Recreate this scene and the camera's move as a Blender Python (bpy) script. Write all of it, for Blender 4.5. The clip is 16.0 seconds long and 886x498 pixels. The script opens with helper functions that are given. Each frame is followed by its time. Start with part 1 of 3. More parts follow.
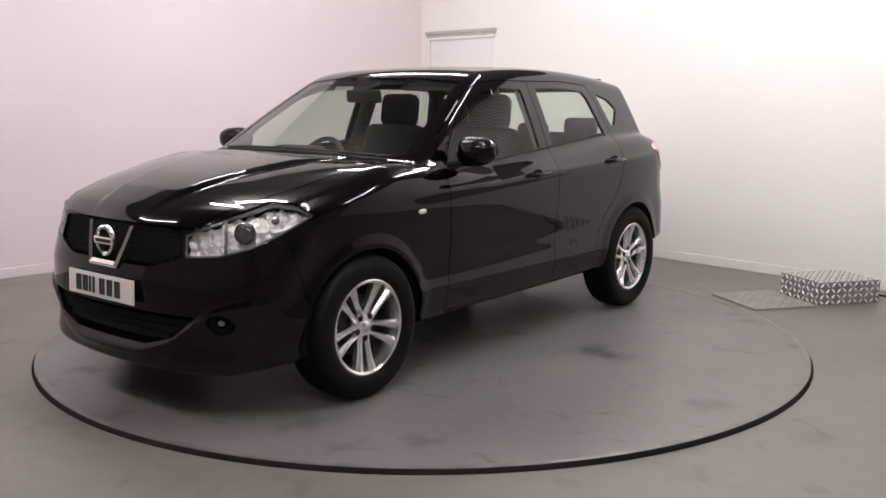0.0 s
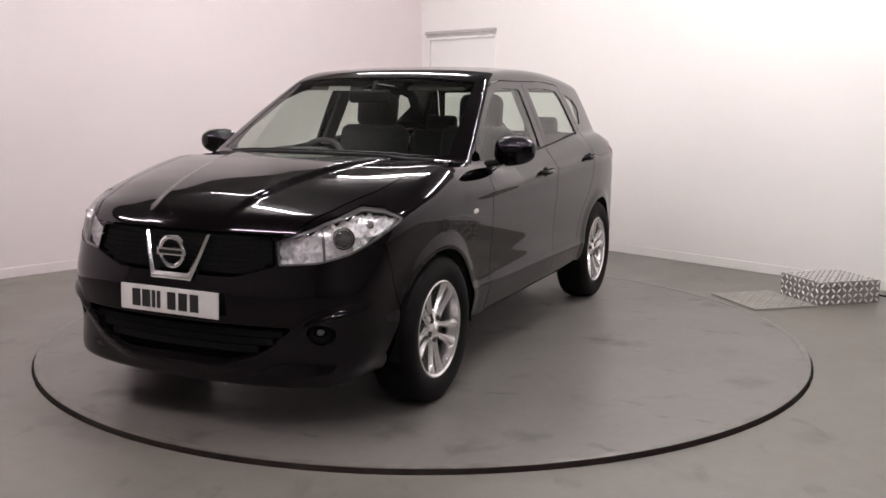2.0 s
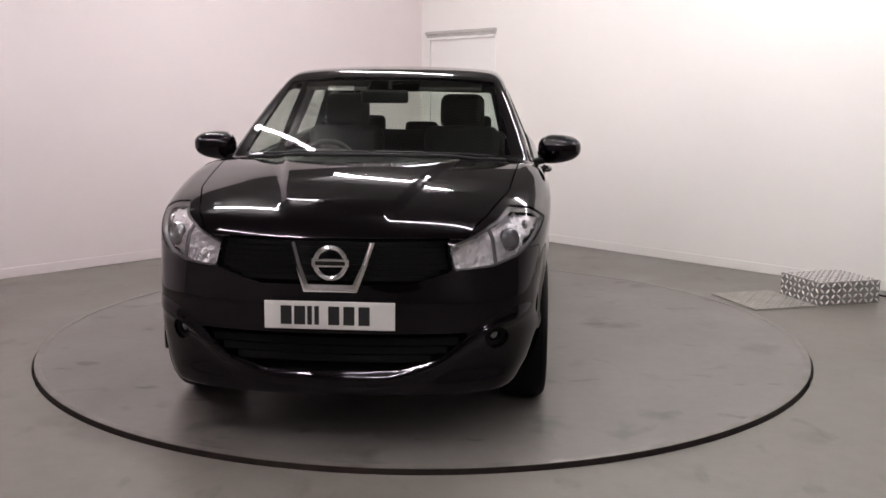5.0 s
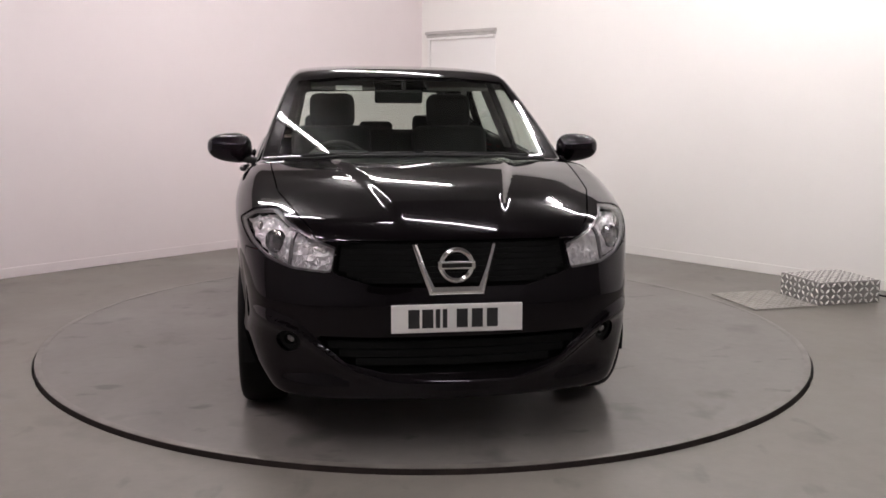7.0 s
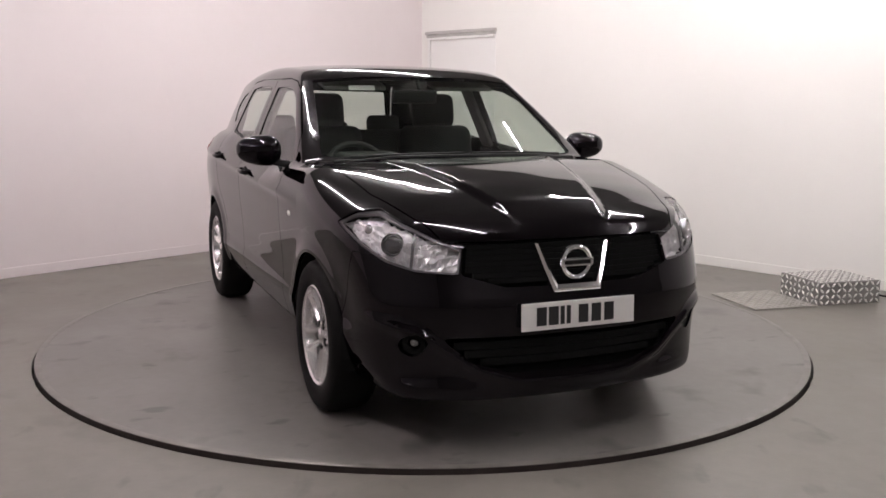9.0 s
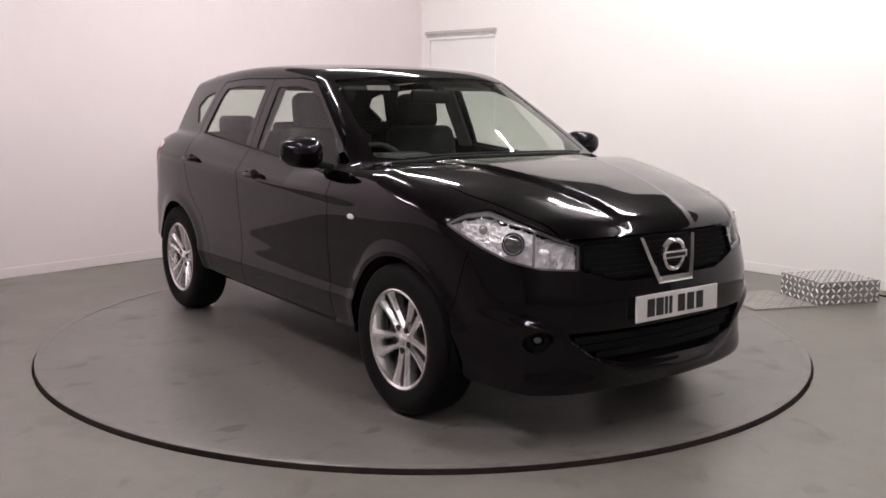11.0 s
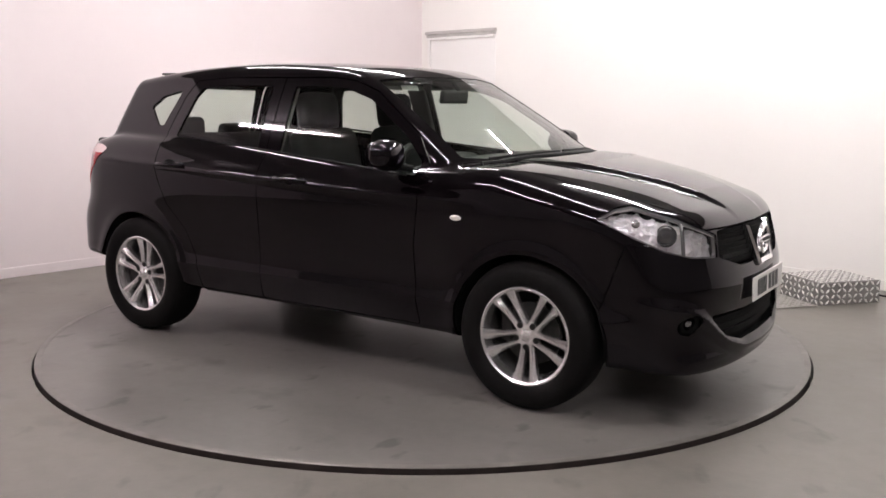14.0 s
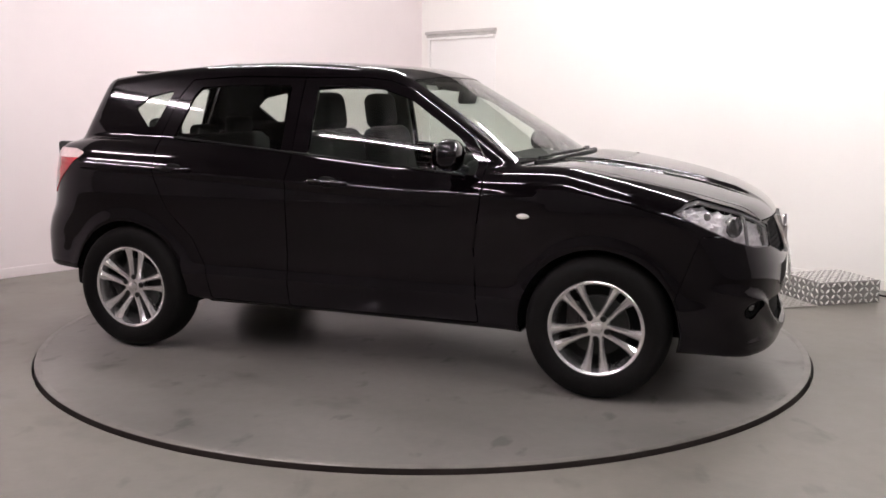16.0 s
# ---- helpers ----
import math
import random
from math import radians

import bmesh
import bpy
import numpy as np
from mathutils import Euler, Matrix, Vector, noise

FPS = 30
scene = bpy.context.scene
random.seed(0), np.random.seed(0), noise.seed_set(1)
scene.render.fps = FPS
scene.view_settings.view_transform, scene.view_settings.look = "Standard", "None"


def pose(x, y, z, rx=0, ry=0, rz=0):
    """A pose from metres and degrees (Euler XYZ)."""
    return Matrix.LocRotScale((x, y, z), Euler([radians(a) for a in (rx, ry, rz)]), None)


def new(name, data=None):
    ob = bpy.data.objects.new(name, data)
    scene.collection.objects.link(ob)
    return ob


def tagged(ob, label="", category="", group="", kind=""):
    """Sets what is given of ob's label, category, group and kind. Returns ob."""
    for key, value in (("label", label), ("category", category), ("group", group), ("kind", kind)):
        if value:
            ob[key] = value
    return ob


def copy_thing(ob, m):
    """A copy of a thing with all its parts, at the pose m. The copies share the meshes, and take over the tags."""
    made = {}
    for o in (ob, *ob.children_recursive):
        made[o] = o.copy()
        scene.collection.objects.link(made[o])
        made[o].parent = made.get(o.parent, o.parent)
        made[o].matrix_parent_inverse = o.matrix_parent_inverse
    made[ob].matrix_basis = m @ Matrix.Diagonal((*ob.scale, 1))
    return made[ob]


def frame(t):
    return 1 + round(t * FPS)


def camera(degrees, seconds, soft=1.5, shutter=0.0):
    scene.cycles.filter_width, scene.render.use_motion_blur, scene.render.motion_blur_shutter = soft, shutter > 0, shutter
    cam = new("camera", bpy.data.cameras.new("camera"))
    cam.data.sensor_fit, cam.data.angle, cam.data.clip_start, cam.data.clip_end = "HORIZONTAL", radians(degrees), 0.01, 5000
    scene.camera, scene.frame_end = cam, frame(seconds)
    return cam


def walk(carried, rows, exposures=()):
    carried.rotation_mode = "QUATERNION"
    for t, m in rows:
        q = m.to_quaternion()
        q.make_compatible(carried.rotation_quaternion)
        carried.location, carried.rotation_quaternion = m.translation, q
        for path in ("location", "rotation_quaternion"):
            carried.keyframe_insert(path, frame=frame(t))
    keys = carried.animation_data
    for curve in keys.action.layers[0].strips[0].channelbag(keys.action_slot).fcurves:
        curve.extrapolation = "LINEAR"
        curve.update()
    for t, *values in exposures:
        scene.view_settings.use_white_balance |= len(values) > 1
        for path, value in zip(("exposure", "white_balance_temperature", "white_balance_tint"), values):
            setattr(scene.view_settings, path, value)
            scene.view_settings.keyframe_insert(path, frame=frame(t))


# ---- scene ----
AXIS = Vector((-0.104, 5.623, 0.0))   # pivot of the turntable
OFFSET = (-0.073, -0.177)             # the car's middle, from the pivot, in the car's own directions
YAW0, RATE = 231.45, 6.811            # degrees, degrees a second
FLOOR = -0.022

cam = camera(51.1, 16.0, soft=1.6)
EYE = pose(0, 0, 1.406, 90 - 9.22, 0, 0) @ pose(0, 0, 0, 0, 0, 0.43)
walk(cam, [(0.0, EYE), (16.0, EYE)], exposures=[(0.0, 0.05), (3.0, -0.02), (6.5, -0.06), (9.0, -0.02), (12.5, 0.15), (14.5, 0.26), (16.0, 0.28)])

# ---- light ----
scene.view_settings.exposure = 0.0
world = bpy.data.worlds.new("world")
scene.world = world
world.use_nodes = True
world.node_tree.nodes["Background"].inputs[0].default_value = (0.5, 0.5, 0.5, 1)
world.node_tree.nodes["Background"].inputs[1].default_value = 0.0
TUBE_POWER = 144.0


# ---- materials ----
def mat(name, colour, rough=0.5, metal=0.0, var=0.0, scale=8.0, bump=0.0, bscale=60.0, coat=0.0, rvar=0.0, emit=0.0, fine=0.0, spots=0.0, spec=0.5):
    """A procedural surface: large and fine variation of colour, gloss and relief."""
    m = bpy.data.materials.new(name)
    m.use_nodes = True
    t = m.node_tree
    b = t.nodes["Principled BSDF"]
    b.inputs["Base Color"].default_value = (*colour, 1)
    b.inputs["Roughness"].default_value = rough
    b.inputs["Metallic"].default_value = metal
    b.inputs["Specular IOR Level"].default_value = spec
    b.inputs["Coat Weight"].default_value = coat
    b.inputs["Coat Roughness"].default_value = 0.02
    if emit:
        b.inputs["Emission Color"].default_value = (*colour, 1)
        b.inputs["Emission Strength"].default_value = emit
    tc = t.nodes.new("ShaderNodeTexCoord")
    if var or rvar:
        big = t.nodes.new("ShaderNodeTexNoise")
        big.inputs["Scale"].default_value, big.inputs["Detail"].default_value = scale, 6
        t.links.new(tc.outputs["Object"], big.inputs["Vector"])
        small = t.nodes.new("ShaderNodeTexNoise")
        small.inputs["Scale"].default_value, small.inputs["Detail"].default_value = scale * 14, 4
        t.links.new(tc.outputs["Object"], small.inputs["Vector"])
        add = t.nodes.new("ShaderNodeMath")
        add.operation = "MULTIPLY_ADD"
        t.links.new(small.outputs["Fac"], add.inputs[0])
        add.inputs[1].default_value = fine
        t.links.new(big.outputs["Fac"], add.inputs[2])
        if var:
            ramp = t.nodes.new("ShaderNodeMapRange")
            ramp.inputs[1].default_value, ramp.inputs[2].default_value = 0.3 + fine / 2, 0.7 + fine / 2
            ramp.inputs[3].default_value, ramp.inputs[4].default_value = 1 - var, 1 + var
            t.links.new(add.outputs[0], ramp.inputs[0])
            mul = t.nodes.new("ShaderNodeVectorMath")
            mul.operation = "SCALE"
            mul.inputs[0].default_value = colour
            t.links.new(ramp.outputs[0], mul.inputs["Scale"])
            t.links.new(mul.outputs[0], b.inputs["Base Color"])
        if rvar:
            rr = t.nodes.new("ShaderNodeMapRange")
            rr.inputs[1].default_value, rr.inputs[2].default_value = 0.3, 0.7
            rr.inputs[3].default_value, rr.inputs[4].default_value = max(rough - rvar, 0.02), rough + rvar
            t.links.new(big.outputs["Fac"], rr.inputs[0])
            t.links.new(rr.outputs[0], b.inputs["Roughness"])
    if spots:
        # scattered oily marks and drag smears, soft at their edges
        src = b.inputs["Base Color"].links[0].from_socket
        for sc, lo_, hi_, dark, stretch in ((2.6, 0.60, 0.74, spots, (1, 1, 1)), (6.5, 0.635, 0.72, spots * 0.9, (1, 0.55, 1)), (0.9, 0.45, 0.75, spots * 0.45, (0.35, 1.4, 1))):
            mp, nz, mr, ml = (t.nodes.new("ShaderNode" + k) for k in ("Mapping", "TexNoise", "MapRange", "VectorMath"))
            mp.inputs["Scale"].default_value = stretch
            mp.inputs["Location"].default_value = (sc * 3.1, sc * 1.7, 0)
            nz.inputs["Scale"].default_value, nz.inputs["Detail"].default_value = sc, 3
            mr.inputs[1].default_value, mr.inputs[2].default_value = lo_, hi_
            mr.inputs[3].default_value, mr.inputs[4].default_value = 1.0, 1.0 - dark
            ml.operation = "SCALE"
            t.links.new(tc.outputs["Object"], mp.inputs["Vector"])
            t.links.new(mp.outputs[0], nz.inputs["Vector"])
            t.links.new(nz.outputs["Fac"], mr.inputs[0])
            t.links.new(src, ml.inputs[0])
            t.links.new(mr.outputs[0], ml.inputs["Scale"])
            src = ml.outputs[0]
        t.links.new(src, b.inputs["Base Color"])
    if bump:
        n = t.nodes.new("ShaderNodeTexNoise")
        n.inputs["Scale"].default_value, n.inputs["Detail"].default_value = bscale, 5
        t.links.new(tc.outputs["Object"], n.inputs["Vector"])
        bp = t.nodes.new("ShaderNodeBump")
        bp.inputs["Strength"].default_value, bp.inputs["Distance"].default_value = bump, 0.01
        t.links.new(n.outputs["Fac"], bp.inputs["Height"])
        t.links.new(bp.outputs["Normal"], b.inputs["Normal"])
    return m


def glass(name, tint, rough=0.0, ior=1.5):
    m = bpy.data.materials.new(name)
    m.use_nodes = True
    t = m.node_tree
    t.nodes.remove(t.nodes["Principled BSDF"])
    tr, gl = t.nodes.new("ShaderNodeBsdfTransparent"), t.nodes.new("ShaderNodeBsdfGlossy")
    tr.inputs[0].default_value = (*tint, 1)
    gl.inputs["Roughness"].default_value = rough
    lw, mx = t.nodes.new("ShaderNodeLayerWeight"), t.nodes.new("ShaderNodeMixShader")
    lw.inputs[0].default_value = 0.5
    pw, ma = t.nodes.new("ShaderNodeMath"), t.nodes.new("ShaderNodeMath")
    pw.operation, ma.operation = "POWER", "MULTIPLY_ADD"
    pw.inputs[1].default_value = 5.0
    f0 = ((ior - 1) / (ior + 1)) ** 2
    ma.inputs[1].default_value, ma.inputs[2].default_value = 1 - f0, f0
    t.links.new(lw.outputs["Facing"], pw.inputs[0])
    t.links.new(pw.outputs[0], ma.inputs[0])
    t.links.new(ma.outputs[0], mx.inputs[0])
    t.links.new(tr.outputs[0], mx.inputs[1])
    t.links.new(gl.outputs[0], mx.inputs[2])
    t.links.new(mx.outputs[0], t.nodes["Material Output"].inputs[0])
    return m


# the pink colour cast on the left side is put into this white
M_WALL_L = mat("white_paint_pink_cast", (0.82, 0.742, 0.746), 0.6, var=0.02, scale=0.7, bump=0.03, bscale=35, fine=0.2)
M_WALL_R = mat("white_paint", (0.79, 0.765, 0.735), 0.6, var=0.015, scale=0.7, bump=0.03, bscale=35, fine=0.2)
# ceiling and back walls lie out of view; their grey keeps car reflections dark
M_CEIL = mat("grey_ceiling_boards", (0.20, 0.195, 0.19), 0.85, var=0.08, scale=1)
M_WALL_BACK = mat("unseen_wall_grey", (0.22, 0.212, 0.205), 0.7, var=0.05, scale=0.8, bump=0.03, bscale=35, fine=0.2)
M_FLOOR = mat("grey_floor_paint", (0.166, 0.152, 0.135), 0.42, var=0.13, scale=0.9, bump=0.05, bscale=40, rvar=0.12, fine=0.35, spots=0.24)
M_DISC = mat("turntable_paint", (0.160, 0.148, 0.138), 0.38, var=0.12, scale=1.1, bump=0.04, bscale=30, rvar=0.1, fine=0.45, spots=0.55)
M_RIM_DARK = mat("dark_steel_edge", (0.030, 0.021, 0.019), 0.6, metal=0.2, var=0.3, scale=12, bump=0.2)
M_RIM_LIP = mat("worn_steel_lip", (0.19, 0.176, 0.164), 0.4, metal=0.4, var=0.2, scale=9)
M_PAINT = mat("black_car_paint", (0.0012, 0.0007, 0.0010), 0.04, var=0.1, scale=3)
M_PAINT.node_tree.nodes["Principled BSDF"].inputs["IOR"].default_value = 1.42
M_PAINT.node_tree.nodes["Principled BSDF"].inputs["Specular Tint"].default_value = (0.96, 0.90, 1.0, 1)
M_TRIM = mat("black_plastic", (0.006, 0.006, 0.006), 0.5, var=0.15, scale=20, bump=0.1, bscale=300, spec=0.15)
M_MATT = mat("matt_black_liner", (0.003, 0.003, 0.003), 0.8, var=0.2, scale=20, spec=0.15)
M_RUBBER = mat("tyre_rubber", (0.0035, 0.003, 0.003), 0.7, var=0.2, scale=25, bump=0.15, bscale=120, spec=0.15)
M_ALLOY = mat("silver_alloy", (0.86, 0.84, 0.84), 0.22, metal=0.92, var=0.05, scale=15)
M_ALLOY_DARK = mat("dark_brake_metal", (0.022, 0.021, 0.02), 0.45, metal=0.7, var=0.3, scale=30)
M_CHROME = mat("chrome", (0.92, 0.91, 0.92), 0.12, metal=1.0, var=0.03, scale=20)
M_LAMP_IN = mat("lamp_reflector", (0.92, 0.90, 0.91), 0.34, metal=0.5, var=0.06, scale=26)
M_SURROUND = mat("grey_lamp_surround", (0.20, 0.195, 0.20), 0.3, metal=0.6, var=0.1, scale=30)
M_LENS_DARK = mat("lens_dark", (0.22, 0.22, 0.23), 0.10, metal=0.8, var=0.1, scale=30)
M_RED = mat("red_lamp", (0.45, 0.012, 0.02), 0.12, var=0.15, scale=30, coat=0.6)
M_LAMP_GLARE = mat("lamp_white_reflection", (0.75, 0.55, 0.55), 0.12, var=0.1, scale=30, coat=0.6)
M_AMBER = mat("pale_lens", (0.75, 0.72, 0.68), 0.15, var=0.05, scale=40, coat=0.5)
M_PLATE = mat("plate_white", (0.74, 0.72, 0.70), 0.35, var=0.03, scale=15)
M_CHAR = mat("plate_black", (0.015, 0.014, 0.015), 0.4, var=0.1, scale=30)
M_FABRIC = mat("dark_seat_fabric", (0.009, 0.0085, 0.009), 0.9, var=0.2, scale=8, bump=0.05, bscale=40)
M_DASH = mat("dark_dashboard", (0.014, 0.014, 0.0135), 0.65, var=0.15, scale=8, bump=0.05, bscale=50)
M_HEADLINE = mat("grey_lining", (0.10, 0.098, 0.092), 0.9, var=0.1, scale=20, bump=0.15, bscale=200)
M_GLASS = glass("tinted_glass", (0.76, 0.82, 0.77))
M_LENS = glass("clear_lens", (0.88, 0.87, 0.88))
M_CHECKER = mat("galvanised_steel", (0.22, 0.21, 0.198), 0.5, metal=0.4, var=0.15, scale=8, bump=0.05, bscale=60)
M_PLATE_FLOOR = mat("floor_plate_steel", (0.30, 0.285, 0.26), 0.5, metal=0.3, var=0.12, scale=6)
M_DOOR = mat("door_white", (0.80, 0.785, 0.765), 0.5, var=0.015, scale=1)
M_ALU = mat("grey_aluminium", (0.50, 0.48, 0.46), 0.45, metal=0.3, var=0.08, scale=10)
M_TUBE = mat("fluorescent_tube", (1.0, 0.948, 0.958), 0.5, emit=TUBE_POWER)
M_TUBE_ROSE = mat("rosy_fluorescent_tube", (1.0, 0.87, 0.91), 0.5, emit=TUBE_POWER)
M_BATTEN = mat("white_enamel", (0.8, 0.79, 0.78), 0.4, var=0.02, scale=3)


# ---- mesh helpers ----
def part(name, bm, material, parent=None, label="", smooth=False, at=None):
    me = bpy.data.meshes.new(name)
    bm.to_mesh(me)
    bm.free()
    if smooth:
        me.shade_smooth()
        me.set_sharp_from_angle(angle=radians(38))
    me.materials.append(material)
    ob = new(name, me)
    ob.parent = parent
    if at is not None:
        ob.matrix_basis = at
    return tagged(ob, label)


def sheet(name, V, F, material, parent=None, label="", N=None):
    me = bpy.data.meshes.new(name)
    me.from_pydata(np.asarray(V).tolist(), [], np.asarray(F).tolist())
    me.shade_smooth()
    if N is not None:
        me.normals_split_custom_set_from_vertices(np.asarray(N).tolist())
    me.materials.append(material)
    ob = new(name, me)
    ob.parent = parent
    return tagged(ob, label)


def box(bm, m, sx, sy, sz, bevel=0.0, seg=2):
    """A box of that size at the pose m, with rounded edges."""
    r = bmesh.ops.create_cube(bm, size=1, matrix=m @ Matrix.Diagonal((sx, sy, sz, 1)))
    if bevel:
        edges = list({e for v in r["verts"] for e in v.link_edges})
        bmesh.ops.bevel(bm, geom=edges, offset=bevel, segments=seg, profile=0.5, affect="EDGES")
    return bm


def cyl(bm, m, r1, r2, depth, seg=24):
    bmesh.ops.create_cone(bm, cap_ends=True, segments=seg, radius1=r1, radius2=r2, depth=depth, matrix=m)
    return bm


def lathe(profile, seg=64, closed=False):
    """Turns (radius, y) pairs round the y axis."""
    bm = bmesh.new()
    rings = []
    for k in range(seg):
        a = 2 * math.pi * k / seg
        rings.append([bm.verts.new((r * math.cos(a), y, r * math.sin(a))) for r, y in profile])
    n = len(profile)
    for k in range(seg):
        p, q = rings[k], rings[(k + 1) % seg]
        for i in range(n if closed else n - 1):
            j = (i + 1) % n
            bm.faces.new((p[i], p[j], q[j], q[i]))
    bmesh.ops.recalc_face_normals(bm, faces=bm.faces)
    return bm


def tube_path(points, radius, seg=8):
    """A round bar along a line of points."""
    bm = bmesh.new()
    rings = []
    pts = [Vector(q) for q in points]
    for i, q in enumerate(pts):
        d = (pts[min(i + 1, len(pts) - 1)] - pts[max(i - 1, 0)]).normalized()
        u = d.orthogonal().normalized() if i == 0 else (u - d * u.dot(d)).normalized()
        w = d.cross(u)
        rings.append([bm.verts.new(q + radius * (math.cos(t) * u + math.sin(t) * w)) for t in [2 * math.pi * k / seg for k in range(seg)]])
    for p, q in zip(rings, rings[1:]):
        for k in range(seg):
            bm.faces.new((p[k], p[(k + 1) % seg], q[(k + 1) % seg], q[k]))
    bm.faces.new(rings[0][::-1])
    bm.faces.new(rings[-1])
    return bm


def bar(bm, a, b, width, depth, face=(1, 0, 0), bevel=0.0):
    """A straight flat bar from a to b, its flat side to face."""
    a, b = Vector(a), Vector(b)
    d = (b - a).normalized()
    n = Vector(face)
    n = (n - d * n.dot(d)).normalized()
    s = n.cross(d)
    m = Matrix.Translation((a + b) / 2) @ Matrix((d, s, n)).transposed().to_4x4()
    return box(bm, m, (b - a).length, width, depth, bevel)


# ---- the room ----
CORNER = Vector((-0.256, 10.68))
DL, DR = Vector((-1, -1.09)).normalized(), Vector((1, -1.02)).normalized()
LONG, HIGH = 10.4, 3.25
P_L, P_R = CORNER + DL * LONG, CORNER + DR * LONG
P_B = P_L + DR * LONG


def wall(name, a, b, material, label, hole=None):
    """A wall from a to b, 15 cm thick to its outer side; hole: start, end and height of a doorway."""
    d = (b - a).normalized()
    n = Vector((-d.y, d.x))
    mid = (P_L + P_R) / 2
    if (mid - a).dot(n) > 0:
        n = -n
    length = (b - a).length
    ang = math.degrees(math.atan2(d.y, d.x))
    bm = bmesh.new()

    def piece(s0, s1, z0, z1):
        c = a + d * (s0 + s1) / 2 + n * 0.075
        box(bm, pose(c.x, c.y, (z0 + z1) / 2, 0, 0, ang), s1 - s0, 0.15, z1 - z0)
    if hole:
        piece(0, hole[0], FLOOR - 0.1, HIGH)
        piece(hole[1], length, FLOOR - 0.1, HIGH)
        piece(hole[0], hole[1], hole[2], HIGH)
    else:
        piece(-0.15, length + 0.15, FLOOR - 0.1, HIGH)
    ob = part(name, bm, material)
    return tagged(ob, label, "wall", kind="structure")


DOOR0, DOOR1, DOOR_Z = 0.10, 1.13, 2.125
wall("wall_north_west", P_L, CORNER, M_WALL_L, "smooth white painted studio wall, pink cast in its colour")
wall("wall_north_east", CORNER, P_R, M_WALL_R, "smooth white painted studio wall with a doorway", (DOOR0, DOOR1, DOOR_Z))
wall("wall_south_west", P_L, P_B, M_WALL_BACK, "unseen wall added to close the room, grey for dark reflections")
wall("wall_south_east", P_B, P_R, M_WALL_BACK, "unseen wall added to close the room, grey for dark reflections")


def skirting(name, a, b, material, label):
    d = (b - a).normalized()
    n = Vector((-d.y, d.x))
    if ((P_L + P_R) / 2 - a).dot(n) < 0:
        n = -n
    c = (a + b) / 2 + n * 0.005
    bm = bmesh.new()
    box(bm, pose(c.x, c.y, FLOOR + 0.04, 0, 0, math.degrees(math.atan2(d.y, d.x))), (b - a).length, 0.01, 0.08, 0.003)
    tagged(part(name, bm, material), label, "baseboard", kind="structure")


skirting("baseboard_west", P_L, CORNER, M_WALL_L, "low white painted skirting along the wall, pink cast in its colour")
skirting("baseboard_east", CORNER + DR * (DOOR1 + 0.06), P_R, M_WALL_R, "low white painted skirting along the wall")

bm = bmesh.new()
box(bm, pose(0, 3.4, HIGH + 0.05, 0, 0, 45), 16, 16, 0.1)
tagged(part("ceiling", bm, M_CEIL), "plain grey ceiling over the studio", "ceiling", kind="structure")

# floor, with the round pit in which the turntable lies
RAD = 2.238
bm = bmesh.new()
inner, outer = [], []
for k in range(128):
    a = 2 * math.pi * k / 128
    c, s = math.cos(a), math.sin(a)
    inner.append(bm.verts.new((AXIS.x + c * (RAD + 0.014), AXIS.y + s * (RAD + 0.014), FLOOR)))
    e = 11 / max(abs(c), abs(s))
    outer.append(bm.verts.new((c * e, 3.4 + s * e, FLOOR)))
low = [bm.verts.new((v.co.x, v.co.y, FLOOR - 0.08)) for v in inner]
for k in range(128):
    j = (k + 1) % 128
    bm.faces.new((inner[k], outer[k], outer[j], inner[j]))
    bm.faces.new((low[k], inner[k], inner[j], low[j]))
bm.faces.new(low)
bmesh.ops.recalc_face_normals(bm, faces=bm.faces)
if sum(f.normal.z for f in bm.faces if len(f.verts) == 4) < 0:
    bmesh.ops.reverse_faces(bm, faces=bm.faces)
tagged(part("floor", bm, M_FLOOR), "worn grey painted concrete floor with faint stains", "floor", kind="structure")


def turntable():
    t = new("turntable")
    t.location = AXIS
    bm = bmesh.new()
    ring = [bm.verts.new(((RAD - 0.035) * math.cos(2 * math.pi * k / 160), (RAD - 0.035) * math.sin(2 * math.pi * k / 160), 0)) for k in range(160)]
    bm.faces.new(ring)
    part("deck", bm, M_DISC, t, "scuffed grey painted deck")
    up = pose(0, 0, 0, 90)
    part("edge_lip", lathe([(RAD - 0.035, 0.0), (RAD - 0.035, 0.0015), (RAD - 0.004, 0.0015), (RAD, 0.0), (RAD, -0.003)], 160), M_RIM_LIP, t, "worn steel lip", True, up)
    part("rim", lathe([(RAD - 0.001, -0.002), (RAD - 0.001, -0.085)], 160), M_RIM_DARK, t, "dark steel rim", True, up)
    return tagged(t, "large round grey turntable with dark steel rim in the floor", "turntable")


TURNTABLE = turntable()


